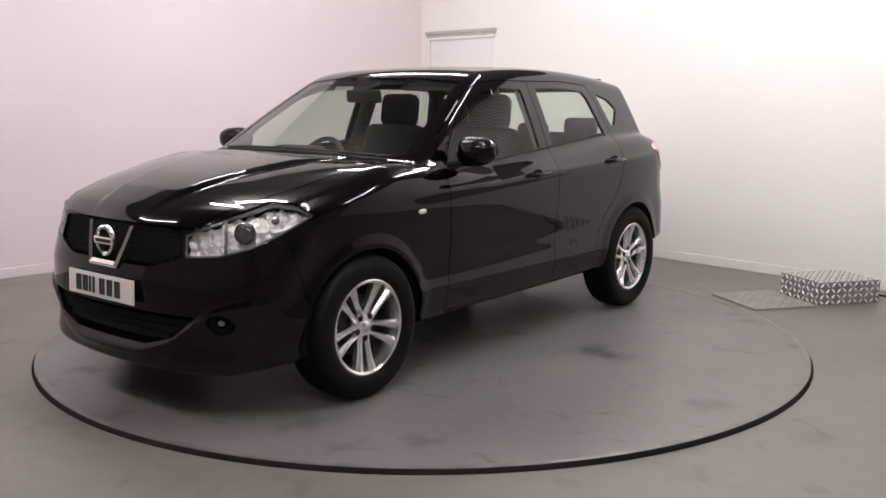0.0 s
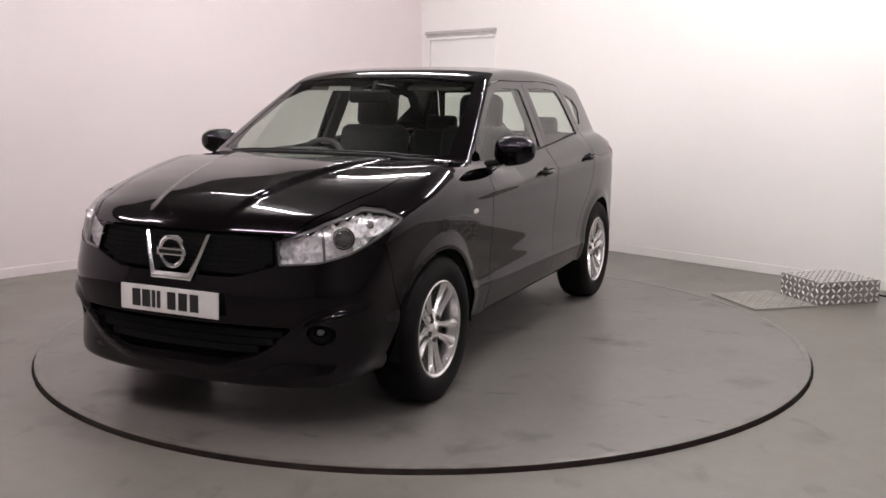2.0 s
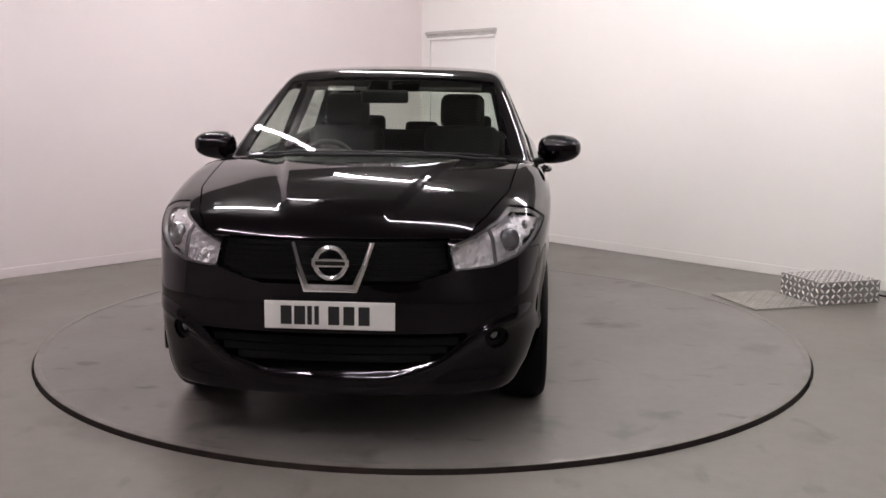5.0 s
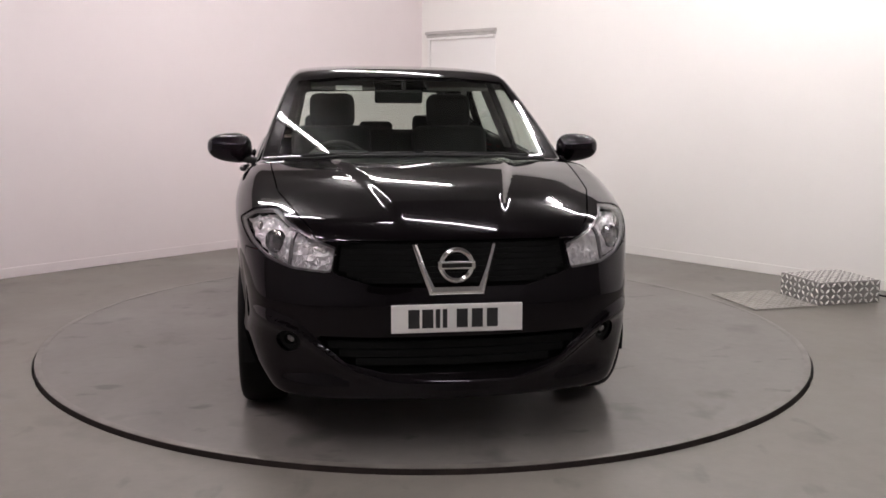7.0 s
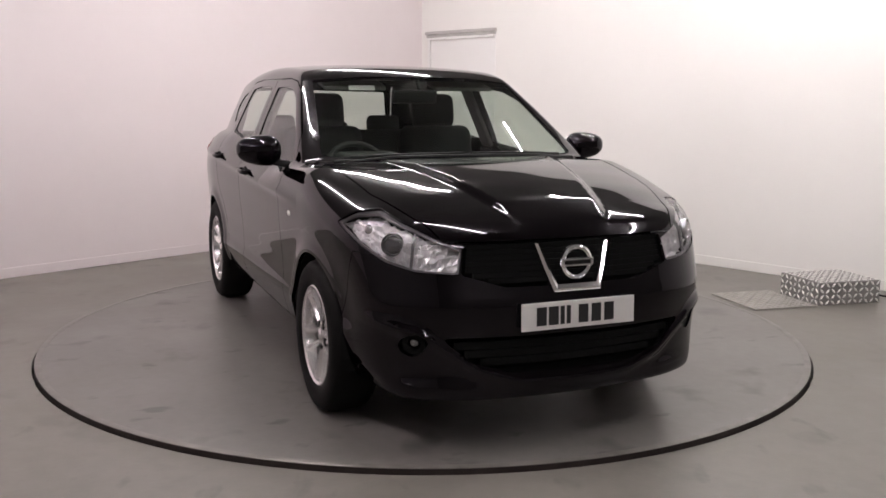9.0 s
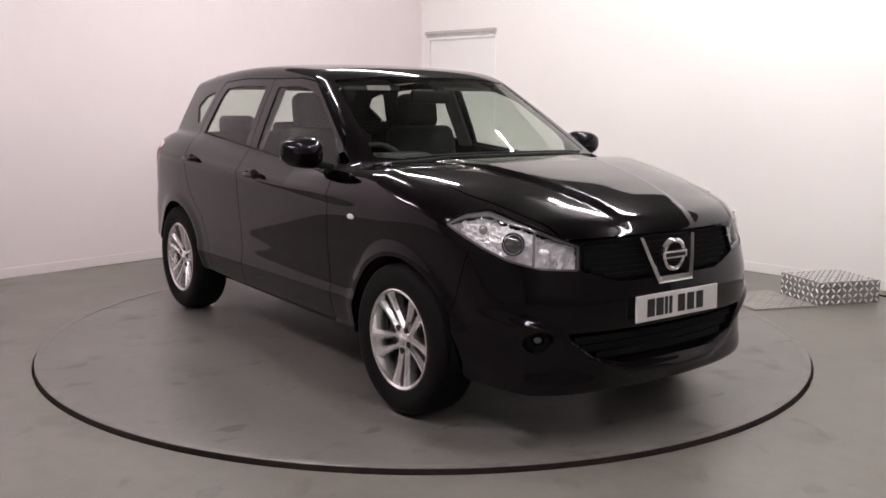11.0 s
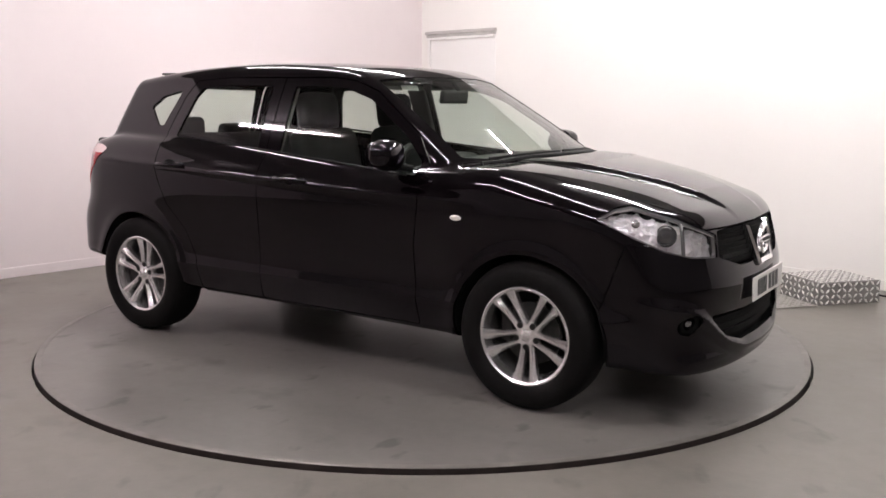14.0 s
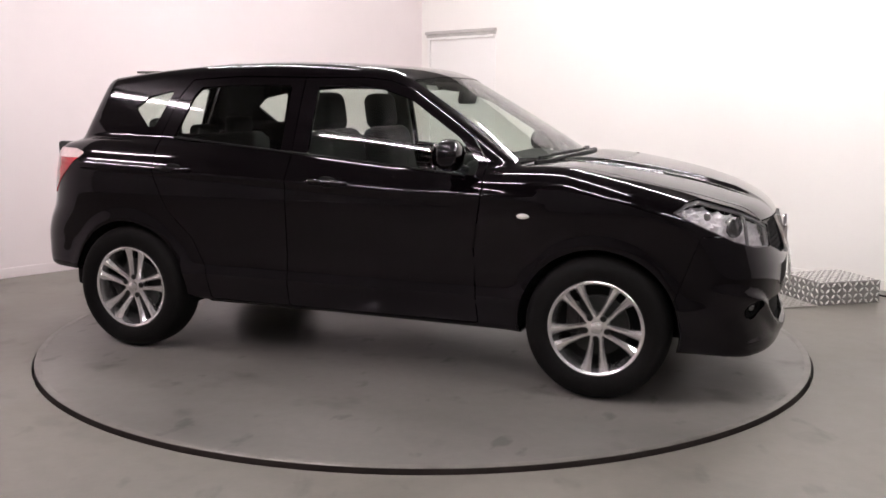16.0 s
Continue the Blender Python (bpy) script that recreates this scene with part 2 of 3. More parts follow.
def doorway():
    """White flush door with its frame, in the north-east wall."""
    d = new("door_1")
    n = Vector((-DR.y, DR.x))
    if (Vector((0, 3)) - CORNER).dot(n) < 0:
        n = -n
    ang = math.degrees(math.atan2(DR.y, DR.x))
    base = CORNER + DR * (DOOR0 + DOOR1) / 2
    d.matrix_basis = pose(base.x, base.y, FLOOR, 0, 0, ang)
    side = 1 if (Matrix.Rotation(radians(ang), 2) @ Vector((0, 1))).dot(n) > 0 else -1
    w, h = DOOR1 - DOOR0, DOOR_Z - FLOOR
    bm = bmesh.new()
    box(bm, pose(0, -side * 0.026, h / 2 - 0.03), w - 0.09, 0.04, h - 0.08, 0.003)
    part("door_leaf", bm, M_DOOR, d, "white flush leaf")
    for x in (-w / 2 + 0.02, w / 2 - 0.02):
        bm = bmesh.new()
        box(bm, pose(x, -side * 0.042, h / 2 - 0.025), 0.04, 0.09, h - 0.05, 0.004)
        part("jamb", bm, M_DOOR, d)
    bm = bmesh.new()
    box(bm, pose(0, side * 0.012, h - 0.005), w + 0.02, 0.055, 0.034, 0.004)
    box(bm, pose(0, side * 0.004, h - 0.038), w + 0.0, 0.04, 0.026, 0.004)
    part("head_rail", bm, M_ALU, d, "grey aluminium head rail")
    bm = bmesh.new()
    box(bm, pose(0, side * 0.004, h - 0.066), w, 0.05, 0.026, 0.003)
    part("head_trim", bm, M_DOOR, d)
    return tagged(d, "closed white flush door under a grey aluminium rail", "door", kind="structure")


doorway()


def tread(bm, m, nx, ny, px, py):
    """Raised lozenges of tread plate over a face, in alternating directions."""
    for i in range(nx):
        for j in range(ny):
            x, y = (i + 0.5) * px, (j + 0.5) * py
            a = radians(45 if (i + j) % 2 else -45)
            vs = []
            for u, v, h in ((-0.42, 0, 0), (0, 0.15, 0), (0.42, 0, 0), (0, -0.15, 0)):
                u, v = u * px * 1.25, v * px * 1.25
                vs.append(bm.verts.new(m @ Vector((x + u * math.cos(a) - v * math.sin(a), y + u * math.sin(a) + v * math.cos(a), 0.0))))
            top = bm.verts.new(m @ Vector((x, y, 0.008)))
            for k in range(4):
                bm.faces.new((vs[k], vs[(k + 1) % 4], top))


def step_box():
    t = new("metal_step_box")
    t.matrix_basis = pose(2.655, 6.402, FLOOR, 0, 0, 16)
    w, d, h = 0.515, 0.44, 0.165
    bm = bmesh.new()
    box(bm, pose(w / 2, d / 2, h / 2), w, d, h, 0.006)
    part("shell", bm, M_CHECKER, t, "galvanised steel box")
    for m, nx, ny, px, py in ((pose(0, 0, h + 0.0005), 11, 9, w / 11, d / 9), (pose(0, -0.0005, 0, 90), 11, 4, w / 11, h / 4), (pose(-0.0005, d, 0, 90, 0, -90), 9, 4, d / 9, h / 4)):
        bm = bmesh.new()
        tread(bm, m, nx, ny, px, py)
        part("tread_pattern", bm, M_CHECKER_HI, t, "raised tread lozenges")["kind"] = "stuff"
    return tagged(t, "low galvanised tread-plate step box on the floor", "step box")


M_CHECKER_HI = mat("polished_tread", (0.74, 0.72, 0.69), 0.32, metal=0.5, var=0.1, scale=20)
step_box()


def floor_plate():
    t = new("floor_plate")
    t.matrix_basis = pose(2.145, 6.225, FLOOR, 0, 0, 16)
    bm = bmesh.new()
    box(bm, pose(0.262, 0.285, 0.006), 0.50, 0.55, 0.012, 0.003)
    part("sheet", bm, M_PLATE_FLOOR, t)
    bm = bmesh.new()
    tread(bm, pose(0.012, 0.01, 0.0121), 11, 12, 0.5 / 11, 0.55 / 12)
    part("tread_pattern", bm, M_PLATE_FLOOR, t)["kind"] = "stuff"
    return tagged(t, "flat worn tread-plate sheet lying on the floor beside the box", "floor plate")


floor_plate()


# ---- lights over the turntable ----
def ceiling_light(x, y, rz, tube, length=1.8):
    t = new("ceiling_light")
    t.matrix_basis = pose(x, y, HIGH, 0, 0, rz)
    bm = bmesh.new()
    box(bm, pose(0, 0, -0.03), length + 0.06, 0.07, 0.06, 0.006)
    part("housing", bm, M_BATTEN, t)
    bm = bmesh.new()
    cyl(bm, pose(0, 0, -0.10, 0, 90, 0), 0.019, 0.019, length, 16)
    part("tube", bm, tube, t, "glowing fluorescent tube", True)
    for s in (-1, 1):
        bm = bmesh.new()
        box(bm, pose(s * (length / 2 + 0.012), 0, -0.085), 0.024, 0.045, 0.07, 0.004)
        part("end_cap", bm, M_BATTEN, t)
    return tagged(t, "white fluorescent batten with a glowing tube on the ceiling", "ceiling light", group="ceiling lights")


# the last two tubes are added fill that brightens the floor near the camera
LIGHTS = [(-2.12, 2.67, -44), (0.33, 3.97, -45), (-1.65, 6.05, -45), (1.85, 6.25, -45), (-0.45, 7.75, -45), (3.27, 4.07, -45), (-0.45, 1.15, -44), (1.55, -0.75, -44)]
ceiling_light(-4.17, 4.66, -44, M_TUBE_ROSE, 1.25)
ceiling_light(*LIGHTS[0], M_TUBE_ROSE)
first = ceiling_light(*LIGHTS[1], M_TUBE)
for x, y, rz in LIGHTS[2:]:
    copy_thing(first, pose(x, y, HIGH, 0, 0, rz))


# ---- the car: a smooth shell, cut into its panels ----
def table(xs, ys, sigma):
    """A smooth curve through rough knots."""
    g = np.linspace(xs[0] - 1, xs[-1] + 1, 1200)
    v = np.interp(g, xs, ys)
    h = int(4 * sigma / (g[1] - g[0])) + 1
    k = np.exp(-0.5 * (np.arange(-h, h + 1) * (g[1] - g[0]) / sigma) ** 2)
    v = np.convolve(np.pad(v, h, mode="edge"), k / k.sum(), mode="valid")
    return lambda q: np.interp(q, g, v)


def smax(a, b, r):
    return np.maximum(a, b) + np.maximum(r - np.abs(a - b), 0) ** 2 / (4 * r)


def smin(a, b, r):
    return -smax(-a, -b, r)


WHEEL_X, WHEEL_R, WHEEL_Y = 1.315, 0.345, 0.765
low_width = table([0.15, 0.25, 0.33, 0.45, 0.50, 0.62, 0.75, 0.88, 0.96, 1.04, 1.15], [0.74, 0.80, 0.842, 0.872, 0.862, 0.864, 0.876, 0.888, 0.886, 0.868, 0.83], 0.018)
top_line = table([-2.2, -1.6, -1.0, -0.2, 0.5, 0.9, 1.1, 1.3, 1.5, 1.7, 1.9, 2.02, 2.1, 2.2], [1.10, 1.22, 1.22, 1.155, 1.10, 1.105, 1.112, 1.095, 1.066, 1.027, 0.968, 0.918, 0.866, 0.79], 0.05)
nose = table([0.15, 0.2, 0.26, 0.33, 0.42, 0.50, 0.62, 0.68, 0.78, 0.86, 1.0], [-0.05, -0.02, -0.005, -0.02, -0.022, -0.002, 0.0, -0.018, -0.045, -0.065, -0.14], 0.02)
tail = table([0.3, 0.38, 0.46, 0.62, 0.70, 0.78, 0.95, 1.08, 1.2], [0.08, 0.03, 0.0, 0.0, 0.02, 0.06, 0.08, 0.11, 0.16], 0.02)
under = table([-2.2, -1.65, -0.9, 0.9, 1.8, 2.2], [0.42, 0.42, 0.305, 0.285, 0.23, 0.215], 0.06)
sweep = table([0.0, 0.25, 0.42, 0.635, 0.81, 0.95], [0.315, 0.32, 0.37, 0.515, 0.565, 0.58], 0.03)
cab_width = table([0.9, 1.05, 1.12, 1.2, 1.3, 1.4, 1.5, 1.6], [0.845, 0.825, 0.80, 0.770, 0.728, 0.684, 0.636, 0.585], 0.03)


def shell(x, y, z):
    """Signed measure of the body: negative inside."""
    a = np.abs(y)
    w = low_width(z) - 0.115 * (np.clip(x - 1.2, 0, 2) / 0.9) ** 2 - 0.085 * (np.clip(-1.2 - x, 0, 2) / 0.9) ** 2
    for wx in (WHEEL_X, -WHEEL_X):
        d = np.sqrt((x - wx) ** 2 + (z - WHEEL_R) ** 2)
        w = w + 0.010 * np.exp(-((d - 0.385) / 0.045) ** 2) * (z > 0.2)
    # front wing swelling into the lamp, crease along the doors
    w = w + 0.013 * np.exp(-((z - 0.985 + 0.035 * (x + 0.3)) / 0.026) ** 2) * np.clip((1.1 - x) * 3, 0, 1)
    ridge = 0.20 + (2.05 - x) * 0.26
    s = np.clip((ridge - a) / 0.05 + 0.5, 0, 1)
    up = 0.020 * s * s * (3 - 2 * s) * np.clip((x - 0.9) * 4, 0, 1) * np.clip((2.08 - x) * 5, 0, 1)
    top = top_line(x) - (0.045 * a ** 2 + 0.12 * a ** 6) * (0.3 + 1.35 * np.clip((x - 1.15) / 0.7, 0, 1) + 0.75 * np.clip((0.7 - x) / 0.4, 0, 1)) + up
    lo = smax(a - w, (z - top) / 1.05, 0.085)
    g = 0.40 * a + 3.3 * a ** 5
    lip = 0.022 * np.exp(-((z - sweep(a) + 0.02) / 0.028) ** 2)
    lo = smax(lo, (x - (2.15 - 0.20 * a ** 2 - 0.55 * a ** 6 + nose(z) + lip)) / np.sqrt(1 + g * g), 0.05)
    lo = smax(lo, (-2.16 + 0.20 * a ** 2 + 0.50 * a ** 6 + tail(z) - x) / np.sqrt(1 + g * g), 0.05)
    lo = smax(lo, under(x) - z, 0.03)
    wc = cab_width(z) - 0.05 * (np.clip(-x - 0.5, 0, 2)) ** 2 - 0.02 * np.clip(x, 0, 2) ** 2
    screen = 1.092 - (z - 1.10) * 1.58 - 0.32 * (z - 1.10) ** 2 - 0.36 * a ** 2
    cb = smax((a - wc) / 1.1, (x - screen) / 2.25, 0.035)
    roof = 1.610 - 0.072 * np.clip(x + 0.5, 0, 3) ** 2 - 0.068 * np.clip(-0.5 - x, 0, 3) ** 2 - 0.05 * a ** 2 - 0.25 * a ** 6
    cb = smax(cb, z - roof, 0.04)
    back = -1.80 - (1.50 - z) * 0.60 + 0.58 * a ** 2
    cb = smax(cb, (back - x) / 1.2, 0.04)
    cb = np.maximum(cb, 0.95 - z)
    return smin(lo, cb, 0.022)


def shell_mesh(h=0.0165):
    """Quads over the zero surface, drawn onto it."""
    xs, ys, zs = np.arange(-2.26, 2.26, h), np.arange(-0.9905, 1.0, h), np.arange(0.14, 1.67, h)
    X, Y, Z = np.meshgrid(xs, ys, zs, indexing="ij")
    D = shell(X, Y, Z)
    inside = D < 0
    n = np.array(D.shape) - 1
    total, count = np.zeros((*n, 3)), np.zeros(n)
    P = np.stack([X, Y, Z], -1)
    sl = lambda o, i: slice(o, o + n[i])
    corners = [(a, b, c) for a in (0, 1) for b in (0, 1) for c in (0, 1)]
    for i, p in enumerate(corners):
        for q in corners[i + 1:]:
            if sum(abs(u - v) for u, v in zip(p, q)) != 1:
                continue
            A, B = tuple(sl(p[k], k) for k in range(3)), tuple(sl(q[k], k) for k in range(3))
            cross = inside[A] != inside[B]
            da, db = D[A][cross], D[B][cross]
            f = (da / (da - db))[:, None]
            total[cross] += P[A][cross] * (1 - f) + P[B][cross] * f
            count[cross] += 1
    cells = count > 0
    index = np.full(n, -1)
    index[cells] = np.arange(cells.sum())
    V = total[cells] / count[cells][:, None]

    def slope(V):
        e = 5e-4
        return np.stack([(shell(*(V + e * np.eye(3)[k]).T) - shell(*(V - e * np.eye(3)[k]).T)) / (2 * e) for k in range(3)], -1)
    for _ in range(4):
        G = slope(V)
        V = V - np.clip(shell(*V.T) / np.maximum((G * G).sum(1), 0.05), -0.01, 0.01)[:, None] * G
    G = slope(V)
    N = G / np.maximum(np.linalg.norm(G, axis=1), 1e-9)[:, None]
    quads = []
    for ax in range(3):
        u, v = (ax + 1) % 3, (ax + 2) % 3
        A, B = [slice(1, -1)] * 3, [slice(1, -1)] * 3
        A[ax], B[ax] = slice(0, -1), slice(1, None)
        ia, ib = inside[tuple(A)], inside[tuple(B)]
        where = np.argwhere(ia != ib)
        flip = ia[tuple(where.T)]
        where = where + np.array([0 if k == ax else 1 for k in range(3)])
        q = []
        for du, dv in ((0, 0), (-1, 0), (-1, -1), (0, -1)):
            c = where.copy()
            c[:, u] += du
            c[:, v] += dv
            q.append(index[c[:, 0], c[:, 1], c[:, 2]])
        q = np.stack(q, 1)
        q[~flip] = q[~flip][:, ::-1]
        quads.append(q)
    Q = np.concatenate(quads)
    Q = Q[(Q >= 0).all(1)]
    F = np.concatenate([Q[:, [0, 1, 2]], Q[:, [0, 2, 3]]])
    c = np.cross(V[F[:, 1]] - V[F[:, 0]], V[F[:, 2]] - V[F[:, 0]])
    if (c * N[F[:, 0]]).sum() < 0:
        F = F[:, ::-1]
    return V, N, F


def clip(m, s):
    """The part of a triangle mesh on which s, given at its corners, is below zero."""
    V, N, F = m
    inn = s < 0
    k = inn[F].sum(1)
    keep = F[k == 3]
    newV, newN, base, edges, faces = [], [], len(V), [], []
    for c in (1, 2):
        T = F[k == c]
        if not len(T):
            continue
        odd = np.argmax(inn[T] if c == 1 else ~inn[T], axis=1)
        r = np.arange(len(T))
        a, b, d = T[r, odd], T[r, (odd + 1) % 3], T[r, (odd + 2) % 3]
        edges.append((c, a, b, d))
    allpairs = [np.stack([np.minimum(a, o), np.maximum(a, o)], 1) for c, a, b, d in edges for o in (b, d)]
    if allpairs:
        pairs, inv = np.unique(np.concatenate(allpairs), axis=0, return_inverse=True)
        inv = inv.reshape(-1)
        f = (s[pairs[:, 0]] / (s[pairs[:, 0]] - s[pairs[:, 1]]))[:, None]
        V = np.concatenate([V, V[pairs[:, 0]] * (1 - f) + V[pairs[:, 1]] * f])
        N = np.concatenate([N, N[pairs[:, 0]] * (1 - f) + N[pairs[:, 1]] * f])
        o = 0
        for c, a, b, d in edges:
            ab = base + inv[o:o + len(a)]
            ad = base + inv[o + len(a):o + 2 * len(a)]
            o += 2 * len(a)
            if c == 1:
                faces.append(np.stack([a, ab, ad], 1))
            else:
                faces.append(np.stack([ab, b, d], 1))
                faces.append(np.stack([ab, d, ad], 1))
    F = np.concatenate([keep] + faces)
    used = np.unique(F)
    ren = np.full(len(V), -1)
    ren[used] = np.arange(len(used))
    N = N[used] / np.maximum(np.linalg.norm(N[used], axis=1), 1e-9)[:, None]
    return V[used], N, ren[F]


def poly(points, u, v, soft=0.0):
    """Signed distance to a polygon: negative inside. soft rounds its corners."""
    pts = np.array(points, float)
    best, wind = np.full(len(u), 1e9), np.zeros(len(u), bool)
    for (x0, y0), (x1, y1) in zip(pts, np.roll(pts, -1, 0)):
        ex, ey = x1 - x0, y1 - y0
        t = np.clip(((u - x0) * ex + (v - y0) * ey) / (ex * ex + ey * ey), 0, 1)
        best = np.minimum(best, np.hypot(u - x0 - t * ex, v - y0 - t * ey))
        if y0 != y1:
            wind ^= ((y0 > v) != (y1 > v)) & (u < ex * (v - y0) / (y1 - y0) + x0)
    return np.where(wind, -best, best) - soft


def panel(name, m, material, parent, label="", sink=0.0, depth=0.018):
    """A panel of the shell with its edges folded inwards."""
    V, N, F = m
    V = V - N * sink
    e = np.concatenate([F[:, [0, 1]], F[:, [1, 2]], F[:, [2, 0]]])
    key = np.sort(e, 1)
    _, first_at, cnt = np.unique(key, axis=0, return_index=True, return_counts=True)
    rim = e[first_at[cnt == 1]]
    n = len(V)
    ids = np.unique(rim)
    at = np.full(n, -1)
    at[ids] = np.arange(len(ids))
    V2 = np.concatenate([V, V[ids], V[ids] - N[ids] * depth])
    top, low_ = n + at, n + len(ids) + at
    Q = np.concatenate([np.stack([top[rim[:, 1]], top[rim[:, 0]], low_[rim[:, 0]]], 1), np.stack([top[rim[:, 1]], low_[rim[:, 0]], low_[rim[:, 1]]], 1)])
    N2 = np.concatenate([N, np.zeros((2 * len(ids), 3))])
    return sheet(name, V2, np.concatenate([F, Q]), material, parent, label, N2)


GAP = 0.0028
FRONT_GLASS = [(-0.205, 1.125), (-0.205, 1.452), (0.02, 1.456), (0.15, 1.442), (0.31, 1.392), (0.585, 1.215), (0.70, 1.10), (0.70, 1.055), (0.40, 1.075)]
REAR_GLASS = [(-0.385, 1.14), (-0.385, 1.458), (-0.70, 1.462), (-0.93, 1.446), (-0.97, 1.40), (-1.045, 1.185)]
QUARTER_GLASS = [(-1.135, 1.427), (-1.28, 1.396), (-1.35, 1.342), (-1.25, 1.25), (-1.21, 1.25)]
FRONT_DOOR = [(-0.30, 0.33), (-0.29, 1.0), (-0.295, 1.10), (-0.29, 1.50), (0.03, 1.50), (0.19, 1.483), (0.34, 1.43), (0.66, 1.22), (0.745, 1.10), (0.74, 0.95), (0.70, 0.70), (0.72, 0.33)]
REAR_DOOR = [(-0.30, 0.33), (-0.29, 1.0), (-0.295, 1.10), (-0.29, 1.50), (-0.70, 1.505), (-1.0, 1.487), (-1.06, 1.40), (-1.13, 1.20), (-1.10, 0.98), (-1.02, 0.80), (-0.88, 0.66), (-0.80, 0.50), (-0.78, 0.33)]
LAMP = [(-1.575, 0.735), (-1.575, 0.825), (-1.30, 0.905), (-1.05, 0.96), (-0.92, 0.95), (-0.80, 0.905), (-1.0, 0.83), (-1.18, 0.775), (-1.36, 0.745)]
GRILLE = [(-0.47, 0.735), (-0.45, 0.835), (-0.30, 0.845), (0.30, 0.845), (0.45, 0.835), (0.47, 0.735), (0.30, 0.685), (-0.30, 0.685)]
INTAKE = [(-0.54, 0.475), (0.54, 0.475), (0.43, 0.385), (0.27, 0.34), (-0.27, 0.34), (-0.43, 0.385)]
SCREEN = [(-0.685, 1.135), (-0.40, 1.118), (0.40, 1.118), (0.685, 1.135), (0.575, 1.49), (0.30, 1.512), (-0.30, 1.512), (-0.575, 1.49)]
REAR_SCREEN = [(-0.56, 1.17), (0.56, 1.17), (0.50, 1.44), (0.0, 1.455), (-0.50, 1.44)]
TAIL_LAMP = [(-1.62, 1.09), (-1.68, 1.105), (-2.3, 1.115), (-2.3, 0.86), (-1.88, 0.86), (-1.76, 0.97)]


def build_car():
    car = new("car")
    m = shell_mesh()

    def cut(m, f, gap=0.0):
        """Splits m into what lies inside f and the rest."""
        s = f(m)
        return clip(m, s + gap), clip(m, -(s - gap))

    X, Y, Z = (lambda m: m[0][:, 0]), (lambda m: m[0][:, 1]), (lambda m: m[0][:, 2])
    # wheel arches
    for wx in (WHEEL_X, -WHEEL_X):
        m = clip(m, -np.maximum(np.hypot(X(m) - wx, Z(m) - WHEEL_R) - 0.378, 0.45 - np.abs(Y(m))))
    # glass and lamps of both sides
    for s in (1, -1):
        def side(points, soft=0.012):
            return lambda m: np.maximum(poly(points, X(m), Z(m), soft), 0.4 - s * Y(m))
        door, m = cut(m, side(FRONT_DOOR), GAP)
        pane, door = cut(door, side(FRONT_GLASS))
        d = panel("door_front", door, M_PAINT, car, "glossy black front door")
        panel("window", pane, M_GLASS, d, "lightly tinted window", 0.005, 0.004)
        door, m = cut(m, side(REAR_DOOR), GAP)
        pane, door = cut(door, side(REAR_GLASS))
        e = panel("door_rear", door, M_PAINT, car, "glossy black rear door")
        panel("window", pane, M_GLASS, e, "lightly tinted window", 0.005, 0.004)
        pane, m = cut(m, side(QUARTER_GLASS))
        panel("quarter_window", pane, M_GLASS, car, "small tinted rear quarter window", 0.004, 0.004)
        lamp, m = cut(m, lambda m: np.maximum(np.maximum(poly(LAMP, s * Y(m) - X(m), Z(m), 0.004), 0.3 - s * Y(m)), 1.4 - X(m)))
        h = panel("headlight", lamp, M_LENS, car, "clear headlight with a silver reflector", 0.003, 0.006)
        V, N, F = lamp
        bowl = V - N * (0.034 + 0.012 * np.abs(np.sin(34 * (s * Y(lamp) - X(lamp)) + 9 * Z(lamp))) + 0.008 * np.abs(np.sin(48 * Z(lamp))))[:, None]
        bowl += 0.0045 * np.stack([np.sin(311 * V[:, 1] + 173 * V[:, 2]), np.sin(257 * V[:, 2] + 97 * V[:, 0]), np.sin(199 * V[:, 0] + 283 * V[:, 1])], 1)
        sheet("reflector", bowl, F, M_LAMP_IN, h, "faceted silver reflector").data.shade_flat()
        edge = poly(LAMP, s * Y(lamp) - X(lamp), Z(lamp), 0.004)
        panel("lamp_surround", clip(lamp, -(edge + 0.008)), M_SURROUND, h, "dark inner surround", 0.012, 0.012)
        band = clip(lamp, s * Y(lamp) - X(lamp) + 1.317)
        band = clip(band, -(s * Y(band) - X(band) + 1.333))
        panel("divider", band, M_SURROUND, h, "thin dark divider", 0.016, 0.012)
        for u, z, r in ((-1.20, 0.840, 0.046), (-1.02, 0.898, 0.024)):
            i = np.argmin((s * Y(lamp) - X(lamp) - u) ** 2 + (Z(lamp) - z) ** 2)
            c, nn = Vector(V[i]), Vector(N[i])
            q = Matrix.Translation(c - nn * 0.024) @ Vector((nn.x, nn.y, nn.z * 0.2)).to_track_quat("Z", "Y").to_matrix().to_4x4()
            b = bmesh.new()
            bmesh.ops.create_uvsphere(b, u_segments=20, v_segments=12, radius=r * 0.82, matrix=q @ Matrix.Diagonal((1, 1, 0.45, 1)))
            part("lamp_lens", b, M_LENS_DARK if r > 0.04 else M_CHROME, h, "round projector lens", True)
            if r < 0.04:
                continue
            b = lathe([(r * 0.82, -0.012), (r, -0.012), (r * 1.06, 0.008), (r * 0.98, 0.016), (r * 0.86, 0.004)], 28, True)
            part("bezel", b, M_CHROME, h, "", True, q @ pose(0, 0, 0, 90))
        red, m = cut(m, lambda m: np.maximum(np.maximum(poly(TAIL_LAMP, X(m), Z(m), 0.006), 0.42 - s * Y(m)), X(m) + 1.5))
        low_, high_ = cut(red, lambda m: Z(m) - 1.062)
